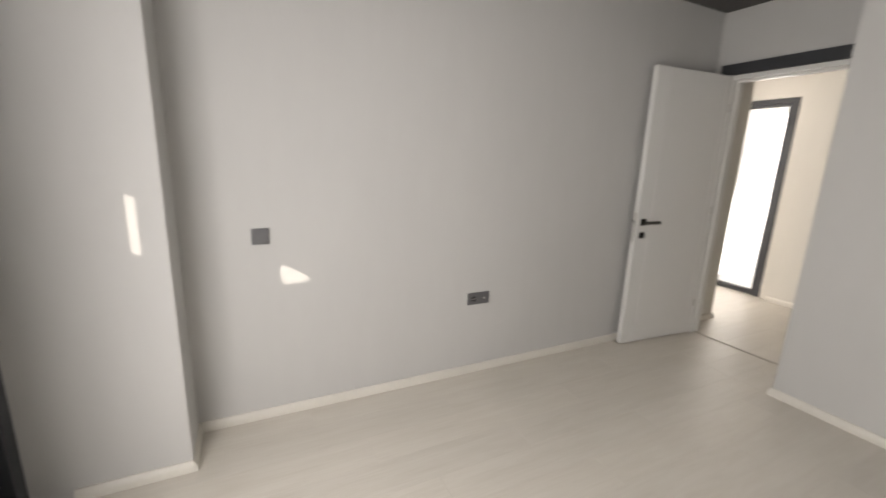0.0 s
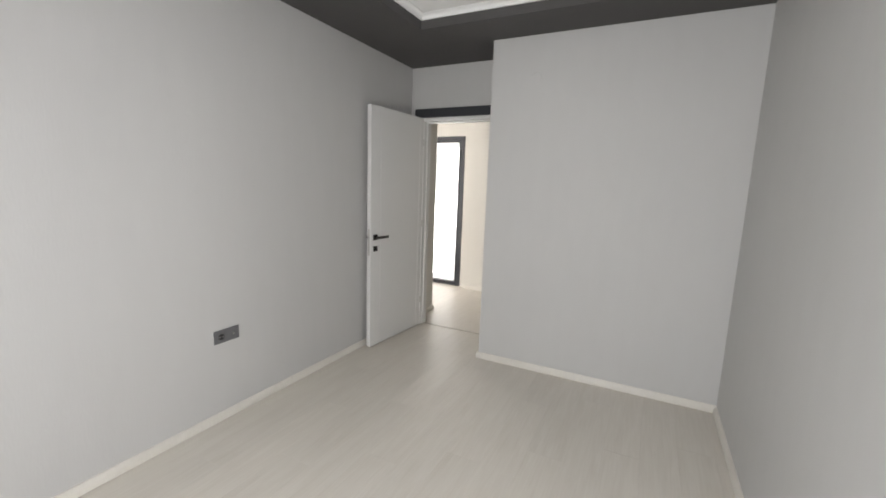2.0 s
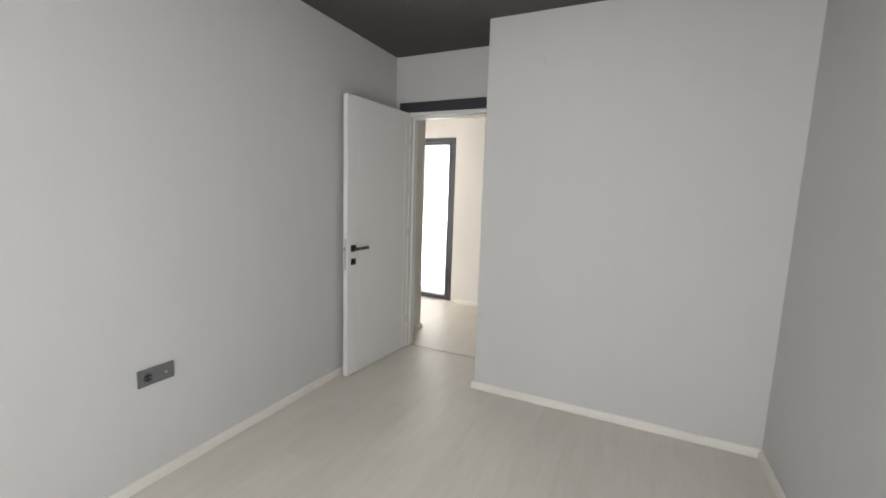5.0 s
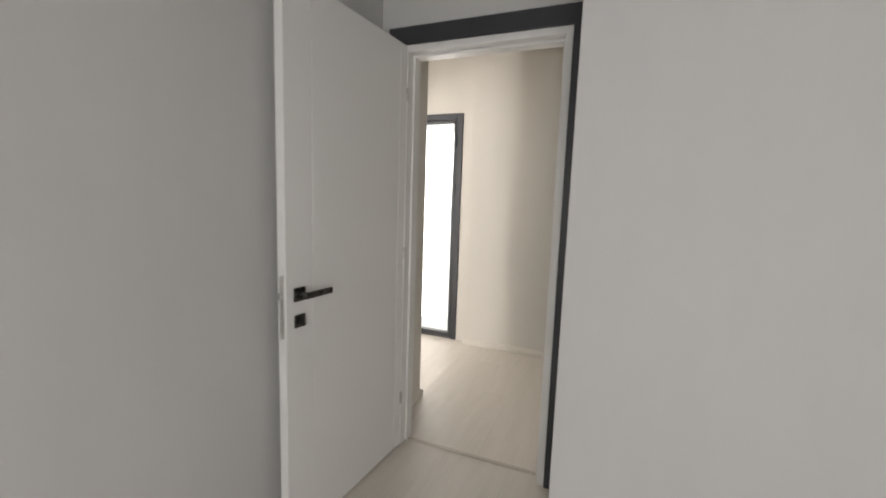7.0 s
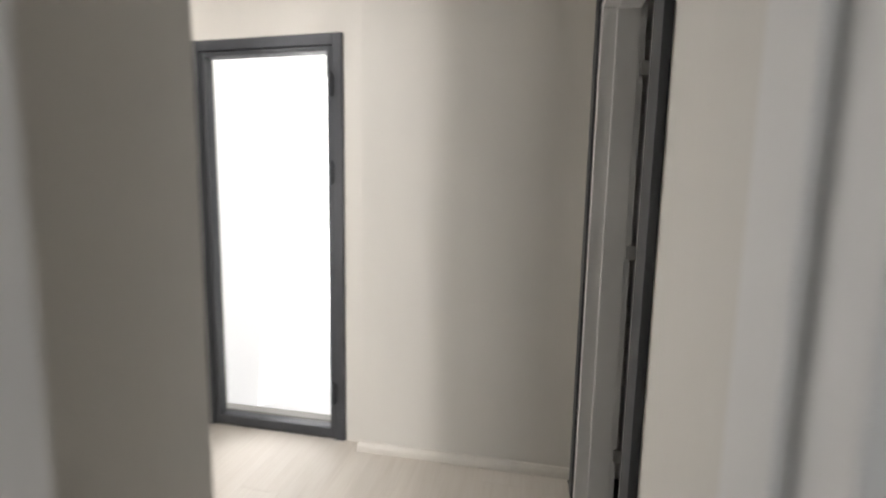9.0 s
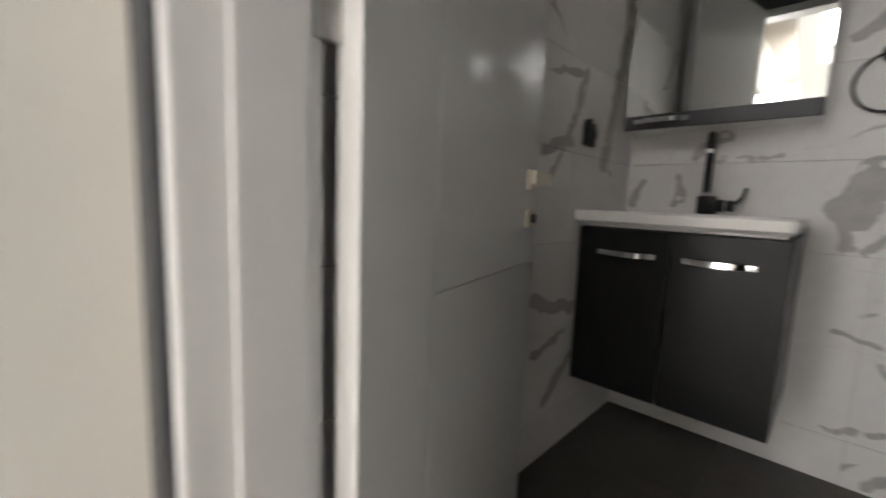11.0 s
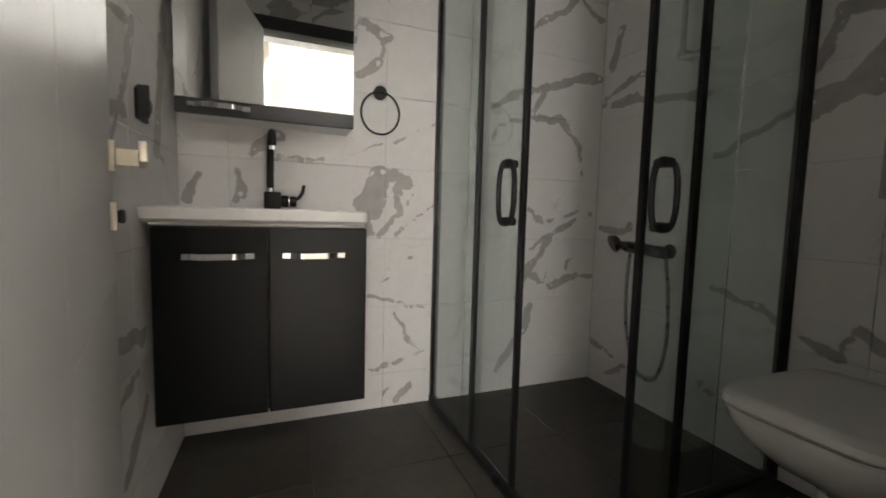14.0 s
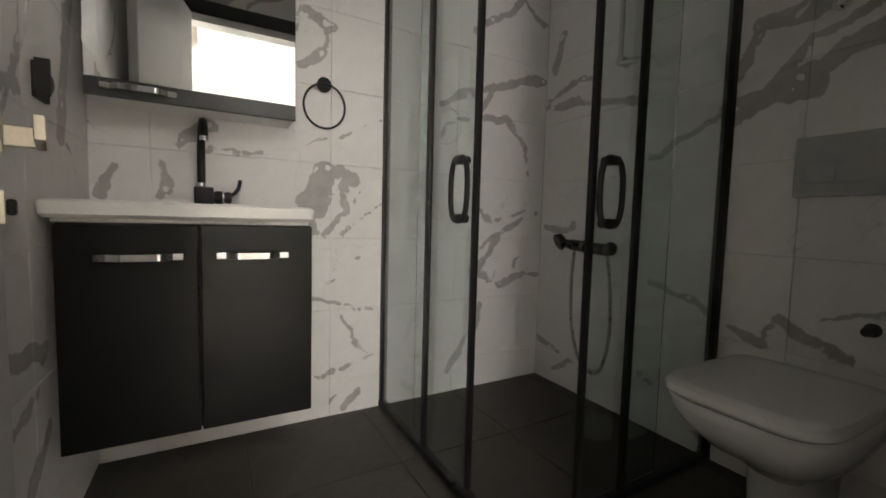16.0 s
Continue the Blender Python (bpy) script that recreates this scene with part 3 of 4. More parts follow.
def lever(parent, x, z, face, out, to, metal, dark, half=0.011):
    """Square rose with a flat lever, and the square lock rose under it. out: +1 or -1, the way off the leaf in y; to: the way the lever points in x."""
    y = lambda d: face + out * d
    span = lambda a, b: (min(a, b), max(a, b))

    def bx(x0, x1, d0, d1, z0, z1, bev=0.002):
        (a, b), (c, d) = span(x0, x1), span(y(d0), y(d1))
        return boxes([((a, c, z0), (b, d, z1))], bev)

    h = part("handle", bx(x - 0.026, x + 0.026, 0, 0.009, z - 0.026, z + 0.026), metal, parent, "square lever handle")
    bm = bx(x + to * -0.011, x + to * 0.125, 0.042, 0.054, z - half, z + half, 0.003)
    part("lever", bm, metal, h)
    part("neck", bx(x - 0.010, x + 0.010, 0.009, 0.043, z - half * 0.9, z + half * 0.9, 0.002), metal, h)
    bm = bmesh.new()
    rod(bm, (x - to * 0.0098, y(0.02), z), (x - to * 0.0108, y(0.02), z), 0.003, seg=12)
    part("grub_screw", bm, dark, h)
    k = part("lock_rose", bx(x - 0.024, x + 0.024, 0, 0.009, z - 0.125, z - 0.077), metal, parent)
    part("keyhole", bx(x - 0.013, x + 0.013, 0.009, 0.020, z - 0.113, z - 0.089, 0.004), dark, k)
    return h


def door_leaf(name, width, height, label, seams, cross, metal, handle_z, sides=(0, 1)):
    """Local: hinge edge at x = 0, leaf towards +x, y from 0 (the visible face) to 0.04. Panels stand 3 mm proud of the core, with open seams between."""
    t = thing(name, Matrix(), label, "door")
    part("core", boxes([((0, 0.003, 0.008), (width, 0.037, height))], 0.001), M_DOOR, t)
    xs = [0, *seams, width]
    for y0, y1 in ((0.0, 0.0032), (0.0368, 0.04)):
        for a, b in zip(xs, xs[1:]):
            a2, b2 = (a + 0.001 if a else 0), (b - 0.001 if b < width else width)
            zs = [0.008, cross, height] if cross and a >= seams[0] else [0.008, height]
            for z0, z1 in zip(zs, zs[1:]):
                part("panel", boxes([((a2, y0, z0 + (0.0012 if z0 > 0.01 else 0)), (b2, y1, z1 - (0.0012 if z1 < height else 0)))], 0.0008, 1), M_DOOR, t)
    for face, out in [((0, -1), (0.04, 1))[k] for k in sides]:
        lever(t, width - 0.06, handle_z, face, out, -1, metal, M_BLACK, 0.016 if metal == M_NICKEL else 0.012)
    plate = part("latch_plate", boxes([((width - 0.001, 0.009, handle_z - 0.16), (width + 0.002, 0.031, handle_z + 0.075))], 0.001), M_STEEL, t)
    part("latch_bolt", boxes([((width + 0.002, 0.013, handle_z - 0.012), (width + 0.013, 0.027, handle_z + 0.012))], 0.003), M_CHROME, plate)
    return t


def hinge(parent, at):
    bm = bmesh.new()
    for a, b in ((0, 0.03), (0.034, 0.064)):
        rod(bm, Vector(at) + Vector((0, 0, a)), Vector(at) + Vector((0, 0, b)), 0.008, bevel=0.002)
    return part("hinge", bm, M_STEEL, parent)


def set_at(t, m):
    t.matrix_world = m
    return t


# bedroom door: frame in the door wall, leaf open into the bedroom against the west wall
OX, OW = -1.93, 0.755
f = set_at(door_frame("door_frame_bedroom", OW, 0.1, 2.09, "white lined bedroom door frame with anthracite casings"), Matrix.Translation((OX, NY, 0)))
for z in (0.25, 1.05, 1.85):
    hinge(f, (0.002, -0.018, z))
leaf = door_leaf("door_bedroom", 0.782, 2.115, "white lacquered bedroom door standing open, with gunmetal handle", [0.06, 0.65], 0, M_GUN, 1.002)
# the hinge is at the opening's west edge; the leaf swings into the room
set_at(leaf, Matrix.Translation((-1.932, NY - 0.016, 0)) @ Matrix.Rotation(radians(-94.2), 4, "Z") @ Matrix.Diagonal((1, -1, 1, 1)))
setting("threshold_bedroom", [((-1.93, NY + 0.05, 0.001), (-1.175, NY + 0.075, 0.005))], M_STRIP, "pale threshold strip on the laminate", "threshold", 0.003)

# bathroom door: far jamb next to the end wall of the hall
f = set_at(door_frame("door_frame_bathroom", BW, 0.12, 2.09, "white lined bathroom door frame with anthracite casings", strike=0.105),
           Matrix(((0, 1, 0, BX), (-1, 0, 0, BJ), (0, 0, 1, 0), (0, 0, 0, 1))))
bath_leaf = set_at(door_leaf("door_bathroom", 0.73, 2.10, "white lacquered bathroom door standing open, with pale nickel handle", [0.19], 0.765, M_NICKEL, 0.985, (0,)),
       Matrix.Translation((-0.890, BJ - 0.042, 0)) @ Matrix.Rotation(radians(14.2), 4, "Z"))
bpy.context.view_layer.update()
for z in (0.25, 1.13, 1.85):
    for bm in (boxes([((-0.895, BJ - 0.039, z + 0.035), (-0.8885, BJ - 0.006, z + 0.09))], 0.002), boxes([((-0.932, BJ - 0.010, z - 0.02), (-0.890, BJ + 0.0005, z + 0.035))], 0.002)):
        rod(bm, (-0.893, BJ - 0.006, z + 0.03), (-0.893, BJ - 0.006, z + 0.05), 0.006, bevel=0.001)
        bm.transform(bath_leaf.matrix_world.inverted())
        part("hinge", bm, M_STEEL, bath_leaf)
setting("threshold_bathroom", [((BX - 0.02, BJ - BW, 0.0), (TW + 0.015, BJ, 0.012))], M_CERAMIC, "white marble threshold under the bathroom door", "threshold", 0.003)

# ---- glazed door at the end of the hall ----
GX0, GX1, GZ = -3.145, -2.272, 2.16
g = thing("glazed_door", (0, 0, 0), "closed anthracite aluminium door with one bright milky pane", "door")
part("outer_frame", boxes([((GX0, GY - 0.012, 0.001), (GX0 + 0.055, GY + 0.07, GZ)), ((GX1 - 0.055, GY - 0.012, 0.001), (GX1, GY + 0.07, GZ)),
                           ((GX0 + 0.055, GY - 0.012, GZ - 0.055), (GX1 - 0.055, GY + 0.07, GZ))], 0.003), M_ALU, g)
s = part("sash", boxes([((GX0 + 0.058, GY - 0.004, 0.012), (GX0 + 0.088, GY + 0.06, GZ - 0.058)), ((GX1 - 0.088, GY - 0.004, 0.012), (GX1 - 0.058, GY + 0.06, GZ - 0.058)),
                        ((GX0 + 0.088, GY - 0.004, GZ - 0.082), (GX1 - 0.088, GY + 0.06, GZ - 0.058)), ((GX0 + 0.088, GY - 0.004, 0.012), (GX1 - 0.088, GY + 0.06, 0.062))], 0.004), M_ALU, g)
pane = part("pane", boxes([((GX0 + 0.085, GY + 0.022, 0.058), (GX1 - 0.085, GY + 0.034, GZ - 0.078))]), M_PANE, g, smooth=False)
pane.visible_shadow = False
for z in (0.23, 1.42, 1.86):
    bm = boxes([((GX1 - 0.07, GY - 0.03, z), (GX1 - 0.046, GY - 0.006, z + 0.1))], 0.006)
    rod(bm, (GX1 - 0.058, GY - 0.026, z - 0.01), (GX1 - 0.058, GY - 0.026, z + 0.11), 0.009)
    part("hinge", bm, M_ALU, g)
tagged(part("backdrop_glazed_door", boxes([((GX0 - 0.6, GY + 0.6, -0.3), (GX1 + 0.6, GY + 0.62, 2.9))]), M_HAZE, smooth=False), "plain bright overcast distance outside the glazed door", "backdrop", kind="structure")

# ---- bedroom balcony window behind the walker ----
w = thing("window_1", (0, 0, 0), "tall anthracite framed balcony window with clear panes", "window", kind="structure")
WY = SY - 0.16
for x0, x1 in ((-1.15, -0.28), (-0.28, 0.6)):
    fr = part("window_frame", boxes([((x0, WY, 0.02), (x0 + 0.06, WY + 0.07, 2.35)), ((x1 - 0.06, WY, 0.02), (x1, WY + 0.07, 2.35)),
                                     ((x0 + 0.06, WY, 0.02), (x1 - 0.06, WY + 0.07, 0.1)), ((x0 + 0.06, WY, 2.28), (x1 - 0.06, WY + 0.07, 2.35))], 0.004), M_ALU, w)
    pn = part("pane", boxes([((x0 + 0.055, WY + 0.03, 0.095), (x1 - 0.055, WY + 0.036, 2.285))]), M_PANE, fr, smooth=False)
    pn.visible_shadow = False
# closed anthracite panel added next to the pillar; its two slots shape the sun patches
P0, P1 = WY, WY + 0.005
xs = [(-1.798, -1.482, []), (-1.482, -1.458, [(1.30, 1.53)]), (-1.458, -1.399, [])]
NS = 24                        # the second slot is cut to a sun patch's outline: tall at one end, closing to a point
for k in range(NS):
    u = (k + 0.5) / NS
    lo = 1.325 + 0.098 * u + 0.05 * max(0.0, 1 - u / 0.1)
    hi = 1.449 - 0.010 * max(0.0, (u - 0.8) / 0.2) - 0.02 * max(0.0, 1 - u / 0.12)
    xs.append((-1.399 + 0.097 * k / NS, -1.399 + 0.097 * (k + 1) / NS, [(lo, hi)]))
xs.append((-1.302, -1.202, []))
items = []
for x0, x1, holes in xs:
    z = 0.002
    for h0, h1 in holes:
        items.append(((x0, P0, z), (x1, P1, h0)))
        z = h1
    items.append(((x0, P0, z), (x1, P1, 2.348)))
part("shutter", boxes(items), M_ALU, w, "closed anthracite panel added with slots that shape sun patches", smooth=False)
part("window_frame", boxes([((-1.798, P1, 0.002), (-1.72, P1 + 0.05, 2.348)), ((-1.28, P1, 0.002), (-1.202, P1 + 0.05, 2.348))], 0.004), M_ALU, w)
# unseen wall added outside to keep the sun off the two clear panes
setting("sun_block_wall", [((0.8, -3.9, -0.2), (0.95, -0.95, 4.2))], M_OUT, "plain rendered wall added out of view to block the sun", "wall")
setting("ground", [((-40, -40, -0.4), (40, 40, -0.21))], M_OUT, "plain grey ground outside", "ground")
tagged(part("backdrop_landing_window", boxes([((-5.6, -0.1, -0.2), (-2.25, -0.08, 3.2))]), M_BRIGHT, smooth=False), "plain bright overcast distance outside the landing window", "backdrop", kind="structure")
tagged(part("window_2", boxes([((-3.78, 0.42, 0), (-3.72, 0.48, 2.35)), ((-3.24, 0.42, 0), (-3.18, 0.48, 2.35)), ((-3.72, 0.42, 2.29), (-3.24, 0.48, 2.35))], 0.004), M_FRAME),
       "tall white framed landing window", "window", kind="structure")

# ---- roof window over the landing ----
r = thing("roof_window", (0, 0, 0), "white framed roof window in a plastered shaft", "window")
bm = bmesh.new()


def slab_quad(bm, x0, x1, y0, y1, lift, thick):
    lo = [bm.verts.new((x, y, slope_z(x) + lift)) for x, y in ((x0, y0), (x1, y0), (x1, y1), (x0, y1))]
    hi = [bm.verts.new(v.co + Vector((0, 0, thick))) for v in lo]
    bm.faces.new(lo)
    bm.faces.new(hi)
    for k in range(4):
        bm.faces.new((lo[k], lo[(k + 1) % 4], hi[(k + 1) % 4], hi[k]))


for a in ((KX0, KX1, KY0, KY0 + 0.05), (KX0, KX1, KY1 - 0.05, KY1), (KX0, KX0 + 0.07, KY0 + 0.05, KY1 - 0.05), (KX1 - 0.05, KX1, KY0 + 0.05, KY1 - 0.05)):
    slab_quad(bm, *a, 0.13, 0.06)
part("window_frame", bm, M_FRAME, r, smooth=False)
bm = bmesh.new()
slab_quad(bm, KX0 + 0.05, KX1 - 0.04, KY0 + 0.04, KY1 - 0.04, 0.17, 0.006)
pn = part("pane", bm, M_PANE, r, smooth=False)
pn.visible_shadow = False
bm = bmesh.new()
slab_quad(bm, KX0 - 1.2, KX1 + 1.2, KY0 - 1.2, KY1 + 1.2, 0.8, 0.02)
tagged(part("backdrop_roof_window", bm, M_BRIGHT, smooth=False), "plain bright overcast sky above the roof window", "backdrop", kind="structure")

# ---- bedroom fittings ----


def socket_plate(name, m, label, gangs, group=""):
    """Local x along the wall, z up, y out of the wall towards -y."""
    t = thing(name, m, label, "socket" if "socket" in name else "switch", group)
    wd = 0.082 * gangs
    part("plate", boxes([((-wd / 2, -0.009, -0.041), (wd / 2, 0, 0.041))], 0.003), M_SOCKET, t)
    if name == "light_switch":
        part("rocker", boxes([((-0.029, -0.0125, -0.029), (0.029, -0.009, 0.029))], 0.002), M_SOCKET, t)
        return t
    bm = bmesh.new()
    rod(bm, (-wd / 2 + 0.041, -0.0094, 0), (-wd / 2 + 0.041, -0.0125, 0), 0.024, 0.022, 28)
    part("outlet_ring", bm, M_SOCKET, t)
    bm = bmesh.new()
    rod(bm, (-wd / 2 + 0.041, -0.0105, 0), (-wd / 2 + 0.041, -0.0132, 0), 0.0185, seg=28)
    o = part("outlet", bm, M_SOCKIN, t)
    bm = bmesh.new()
    for dx in (-0.0095, 0.0095):
        rod(bm, (-wd / 2 + 0.041 + dx, -0.0132, 0), (-wd / 2 + 0.041 + dx, -0.015, 0), 0.003, seg=10)
    part("contact", bm, M_STEEL, o)
    if gangs > 1:
        bm = bmesh.new()
        rod(bm, (0.041, -0.009, 0), (0.041, -0.014, 0), 0.006, seg=14)
        part("aerial_jack", bm, M_STEEL, t)
    return t


def on_wall(x, y, z, facing):
    """A pose whose local -y looks along facing ('+x', '-x', '+y' or '-y')."""
    turn = {"-y": 0, "+x": 90, "+y": 180, "-x": -90}[facing]
    return Matrix.Translation((x, y, z)) @ Matrix.Rotation(radians(turn), 4, "Z")


socket_plate("wall_socket", on_wall(WX, 1.443, 0.53, "+x"), "grey double wall socket low on the wallpapered wall", 2)
socket_plate("light_switch", on_wall(WX, 0.147, 1.015, "+x"), "grey square switch on the wallpapered wall", 1, "grey wall switches")
socket_plate("light_switch", on_wall(BX, 3.27, 1.0, "-x"), "grey square light switch beside the bedroom door", 1, "grey wall switches")

mark = tube(bmesh.new(), curve_pts([(-0.755, BY - 0.0006, 2.305), (-0.735, BY - 0.0006, 2.325), (-0.70, BY - 0.0006, 2.33), (-0.682, BY - 0.0006, 2.305), (-0.684, BY - 0.0006, 2.26)], 6), 0.004, 8)
tagged(part("plaster_mark", mark, M_WALL), "faint curved plaster mark on the grey wallpaper", "wall mark")

# ---- bathroom fittings ----
VX, VY0, VY1 = 0.205, 4.648, 5.232
v = thing("vanity_cabinet", (0.45, 4.94, 0.289), "anthracite wall-hung vanity cabinet with chrome bow handles", "cabinet")


def under(t, name, bm, mat, label="", smooth=True):
    """A part whose mesh is given in world coordinates, under a thing that stands somewhere."""
    bm.transform(t.matrix_world.inverted())
    return part(name, bm, mat, t, label, smooth)


bpy.context.view_layer.update()
under(v, "body", boxes([((VX + 0.02, VY0, 0.291), (TX, VY1, 0.853))], 0.002), M_VAN)
vm = 4.939
doors = []
for a, b in ((VY0, vm - 0.002), (vm + 0.002, VY1)):
    doors.append((under(v, "door", boxes([((VX, a, 0.289), (VX + 0.018, b, 0.850))], 0.003), M_VAN), (a + b) / 2))


def bow_handle(parent, y, z, x, length=0.19):
    """A flat chrome bow with two square feet, swelling in the middle."""
    bm = bmesh.new()
    n = 30
    rings = []
    for k in range(n + 1):
        u = k / n * 2 - 1
        d = 0.010 + 0.020 * min(1.0, max(0.0, (0.80 - abs(u)) / 0.30)) + 0.003 * (1 - u * u)
        h = 0.0085
        rings.append([bm.verts.new((x - d + o, y + u * length / 2, z + s)) for o, s in ((0, -h), (0, h), (0.005, h), (0.005, -h))])
    for a, b in zip(rings, rings[1:]):
        for k in range(4):
            bm.faces.new((a[k], a[(k + 1) % 4], b[(k + 1) % 4], b[k]))
    bm.faces.new(rings[0])
    bm.faces.new(rings[-1])
    for s in (-1, 1):
        box(bm, (x - 0.014, y + s * (length / 2 - 0.012) - 0.014, z - 0.009), (x, y + s * (length / 2 - 0.012) + 0.014, z + 0.009), 0.002)
    return bm


for (d, y), hy in zip(doors, (4.808, 5.066)):
    bm = bow_handle(d, hy, 0.769, VX, 0.18)
    bm.transform(v.matrix_world.inverted())
    part("handle", bm, M_CHROME, d, "chrome bow handle")

bs = thing("washbasin", (0.45, 4.95, 0.853), "white ceramic washbasin resting on the vanity cabinet", "basin")
bpy.context.view_layer.update()
BY0, BY1, BXF, BZ = 4.641, 5.260, 0.188, 0.908
bm = boxes([((BXF + 0.035, BY0 + 0.02, 0.853), (TX, BY1 - 0.02, 0.864))], 0.004)
under(bs, "apron", bm, M_CERAMIC)
bm = bmesh.new()


def rounded(x0, y0, x1, y1, r, n=6):
    out = []
    for cx, cy, a0 in ((x1 - r, y1 - r, 0), (x0 + r, y1 - r, 90), (x0 + r, y0 + r, 180), (x1 - r, y0 + r, 270)):
        out += [(cx + r * math.cos(radians(a0 + 90 * k / n)), cy + r * math.sin(radians(a0 + 90 * k / n))) for k in range(n + 1)]
    return out


def loft(bm, loops, close_first=True, close_last=True):
    rings = [[bm.verts.new(p) for p in lp] for lp in loops]
    for a, b in zip(rings, rings[1:]):
        for k in range(len(a)):
            bm.faces.new((a[k], a[(k + 1) % len(a)], b[(k + 1) % len(b)], b[k]))
    if close_first:
        bm.faces.new(rings[0][::-1])
    if close_last:
        bm.faces.new(rings[-1])
    return bm


loft(bm, [
    [(x, y, 0.864) for x, y in rounded(BXF + 0.018, BY0 + 0.008, TX - 0.001, BY1 - 0.008, 0.02)],
    [(x, y, 0.873) for x, y in rounded(BXF + 0.004, BY0 + 0.001, TX - 0.001, BY1 - 0.001, 0.025)],
    [(x, y, BZ - 0.006) for x, y in rounded(BXF, BY0, TX - 0.001, BY1, 0.025)],
    [(x, y, BZ) for x, y in rounded(BXF + 0.006, BY0 + 0.006, TX - 0.003, BY1 - 0.006, 0.025)],
    [(x, y, BZ) for x, y in rounded(BXF + 0.04, BY0 + 0.06, 0.57, BY1 - 0.06, 0.07)],
    [(x, y, BZ - 0.015) for x, y in rounded(BXF + 0.05, BY0 + 0.07, 0.56, BY1 - 0.07, 0.07)],
    [(x, y, 0.81) for x, y in rounded(BXF + 0.1, BY0 + 0.14, 0.51, BY1 - 0.14, 0.08)],
])
under(bs, "bowl", bm, M_CERAMIC)

tap = thing("basin_tap", (0.575, 4.925, BZ), "tall black basin mixer with curved spout on the washbasin", "tap")
bpy.context.view_layer.update()
bm = boxes([((0.548, 4.895, BZ), (0.602, 4.955, BZ + 0.062))], 0.006)
under(tap, "body", bm, M_BLACK)
bm = bmesh.new()
rod(bm, (0.575, 4.932, BZ + 0.06), (0.575, 4.932, BZ + 0.075), 0.014)
under(tap, "collar", bm, M_CHROME, "chrome collar")
bm = tube(bmesh.new(), [(0.575, 4.932, BZ + 0.07), *curve_pts([(0.575, 4.932, BZ + 0.18), (0.573, 4.93, BZ + 0.232), (0.553, 4.927, BZ + 0.262), (0.528, 4.924, BZ + 0.258), (0.51, 4.922, BZ + 0.235), (0.503, 4.921, BZ + 0.205)], 6)], 0.0125, 16)
under(tap, "spout", bm, M_BLACK)
bm = bmesh.new()
rod(bm, (0.5035, 4.9212, BZ + 0.212), (0.502, 4.921, BZ + 0.198), 0.014)
under(tap, "aerator", bm, M_CHROME)
bm = bmesh.new()
rod(bm, (0.575, 4.895, BZ + 0.03), (0.575, 4.862, BZ + 0.03), 0.021, bevel=0.003)
rod(bm, (0.575, 4.862, BZ + 0.03), (0.575, 4.84, BZ + 0.03), 0.019, bevel=0.003)
h = under(tap, "cartridge", bm, M_BLACK)
bm = bmesh.new()
rod(bm, (0.575, 4.869, BZ + 0.03), (0.575, 4.864, BZ + 0.03), 0.0215)
bm.transform(tap.matrix_world.inverted())
part("ring", bm, M_CHROME, h)
bm = tube(bmesh.new(), curve_pts([(0.575, 4.85, BZ + 0.035), (0.575, 4.832, BZ + 0.044), (0.575, 4.818, BZ + 0.062), (0.575, 4.811, BZ + 0.09)], 5), 0.0065, 10)
bm.transform(tap.matrix_world.inverted())
part("lever", bm, M_BLACK, h)
tap.matrix_world = Matrix.Translation((0.605, 4.933, BZ)) @ Matrix.Diagonal((1, 1, 1.08, 1))

MX, MY0, MY1, MZ = 0.53, 4.641, 5.233, 1.228
mc = thing("mirror_cabinet", (0.58, 4.92, MZ), "mirrored wall cabinet with an anthracite bottom rail and chrome handle", "cabinet")
bpy.context.view_layer.update()
under(mc, "body", boxes([((MX + 0.018, MY0 + 0.002, MZ), (TX, MY1 - 0.002, MZ + 0.75))], 0.002), M_FRAME, "white carcass")
bm = boxes([((MX, MY0, MZ + 0.050), (MX + 0.016, MY1, MZ + 0.75))], 0.0015)
under(mc, "mirror", bm, M_MIRROR)
bm = boxes([((MX - 0.002, MY0, MZ - 0.002), (MX + 0.017, MY1, MZ + 0.049))], 0.002)
rail = under(mc, "rail", bm, M_ANTH, "anthracite rail")
bm = bow_handle(rail, 5.098, MZ + 0.025, MX - 0.002, 0.19)
bm.transform(mc.matrix_world.inverted())
part("handle", bm, M_CHROME, rail, "chrome bow handle")

tr = thing("towel_ring", (TX, 4.504, 1.42), "black metal towel ring on the marble tiles", "towel ring")
bm = bmesh.new()
rod(bm, (0, 0, 0), (-0.022, 0, 0), 0.029, bevel=0.004, seg=28)
part("rose", bm, M_BLACK, tr)
bm = bmesh.new()
n = 40
tube(bm, [(-0.022 - 0.004 * math.cos(6.28319 * k / n), 0.083 * math.sin(6.28319 * k / n), -0.088 + 0.088 * math.cos(6.28319 * k / n)) for k in range(n + 1)], 0.0045, 10)
part("ring", bm, M_BLACK, tr)

s = thing("wall_socket", on_wall(0.268, TN, 1.178, "-y"), "black bathroom socket with its lid open", "socket")
part("plate", boxes([((-0.041, -0.012, -0.041), (0.041, 0, 0.041))], 0.003), M_SOCKIN, s)
bm = bmesh.new()
rod(bm, (0, -0.012, 0), (0, -0.026, 0), 0.024, 0.021, seg=24, bevel=0.002)
part("outlet", bm, M_BLACK, s)
part("lid", boxes([((-0.048, -0.036, -0.038), (-0.041, -0.008, 0.046))], 0.002), M_SOCKIN, s)

# ---- shower ----
SHY, SHX, SHT = 4.227, -0.25, 1.95
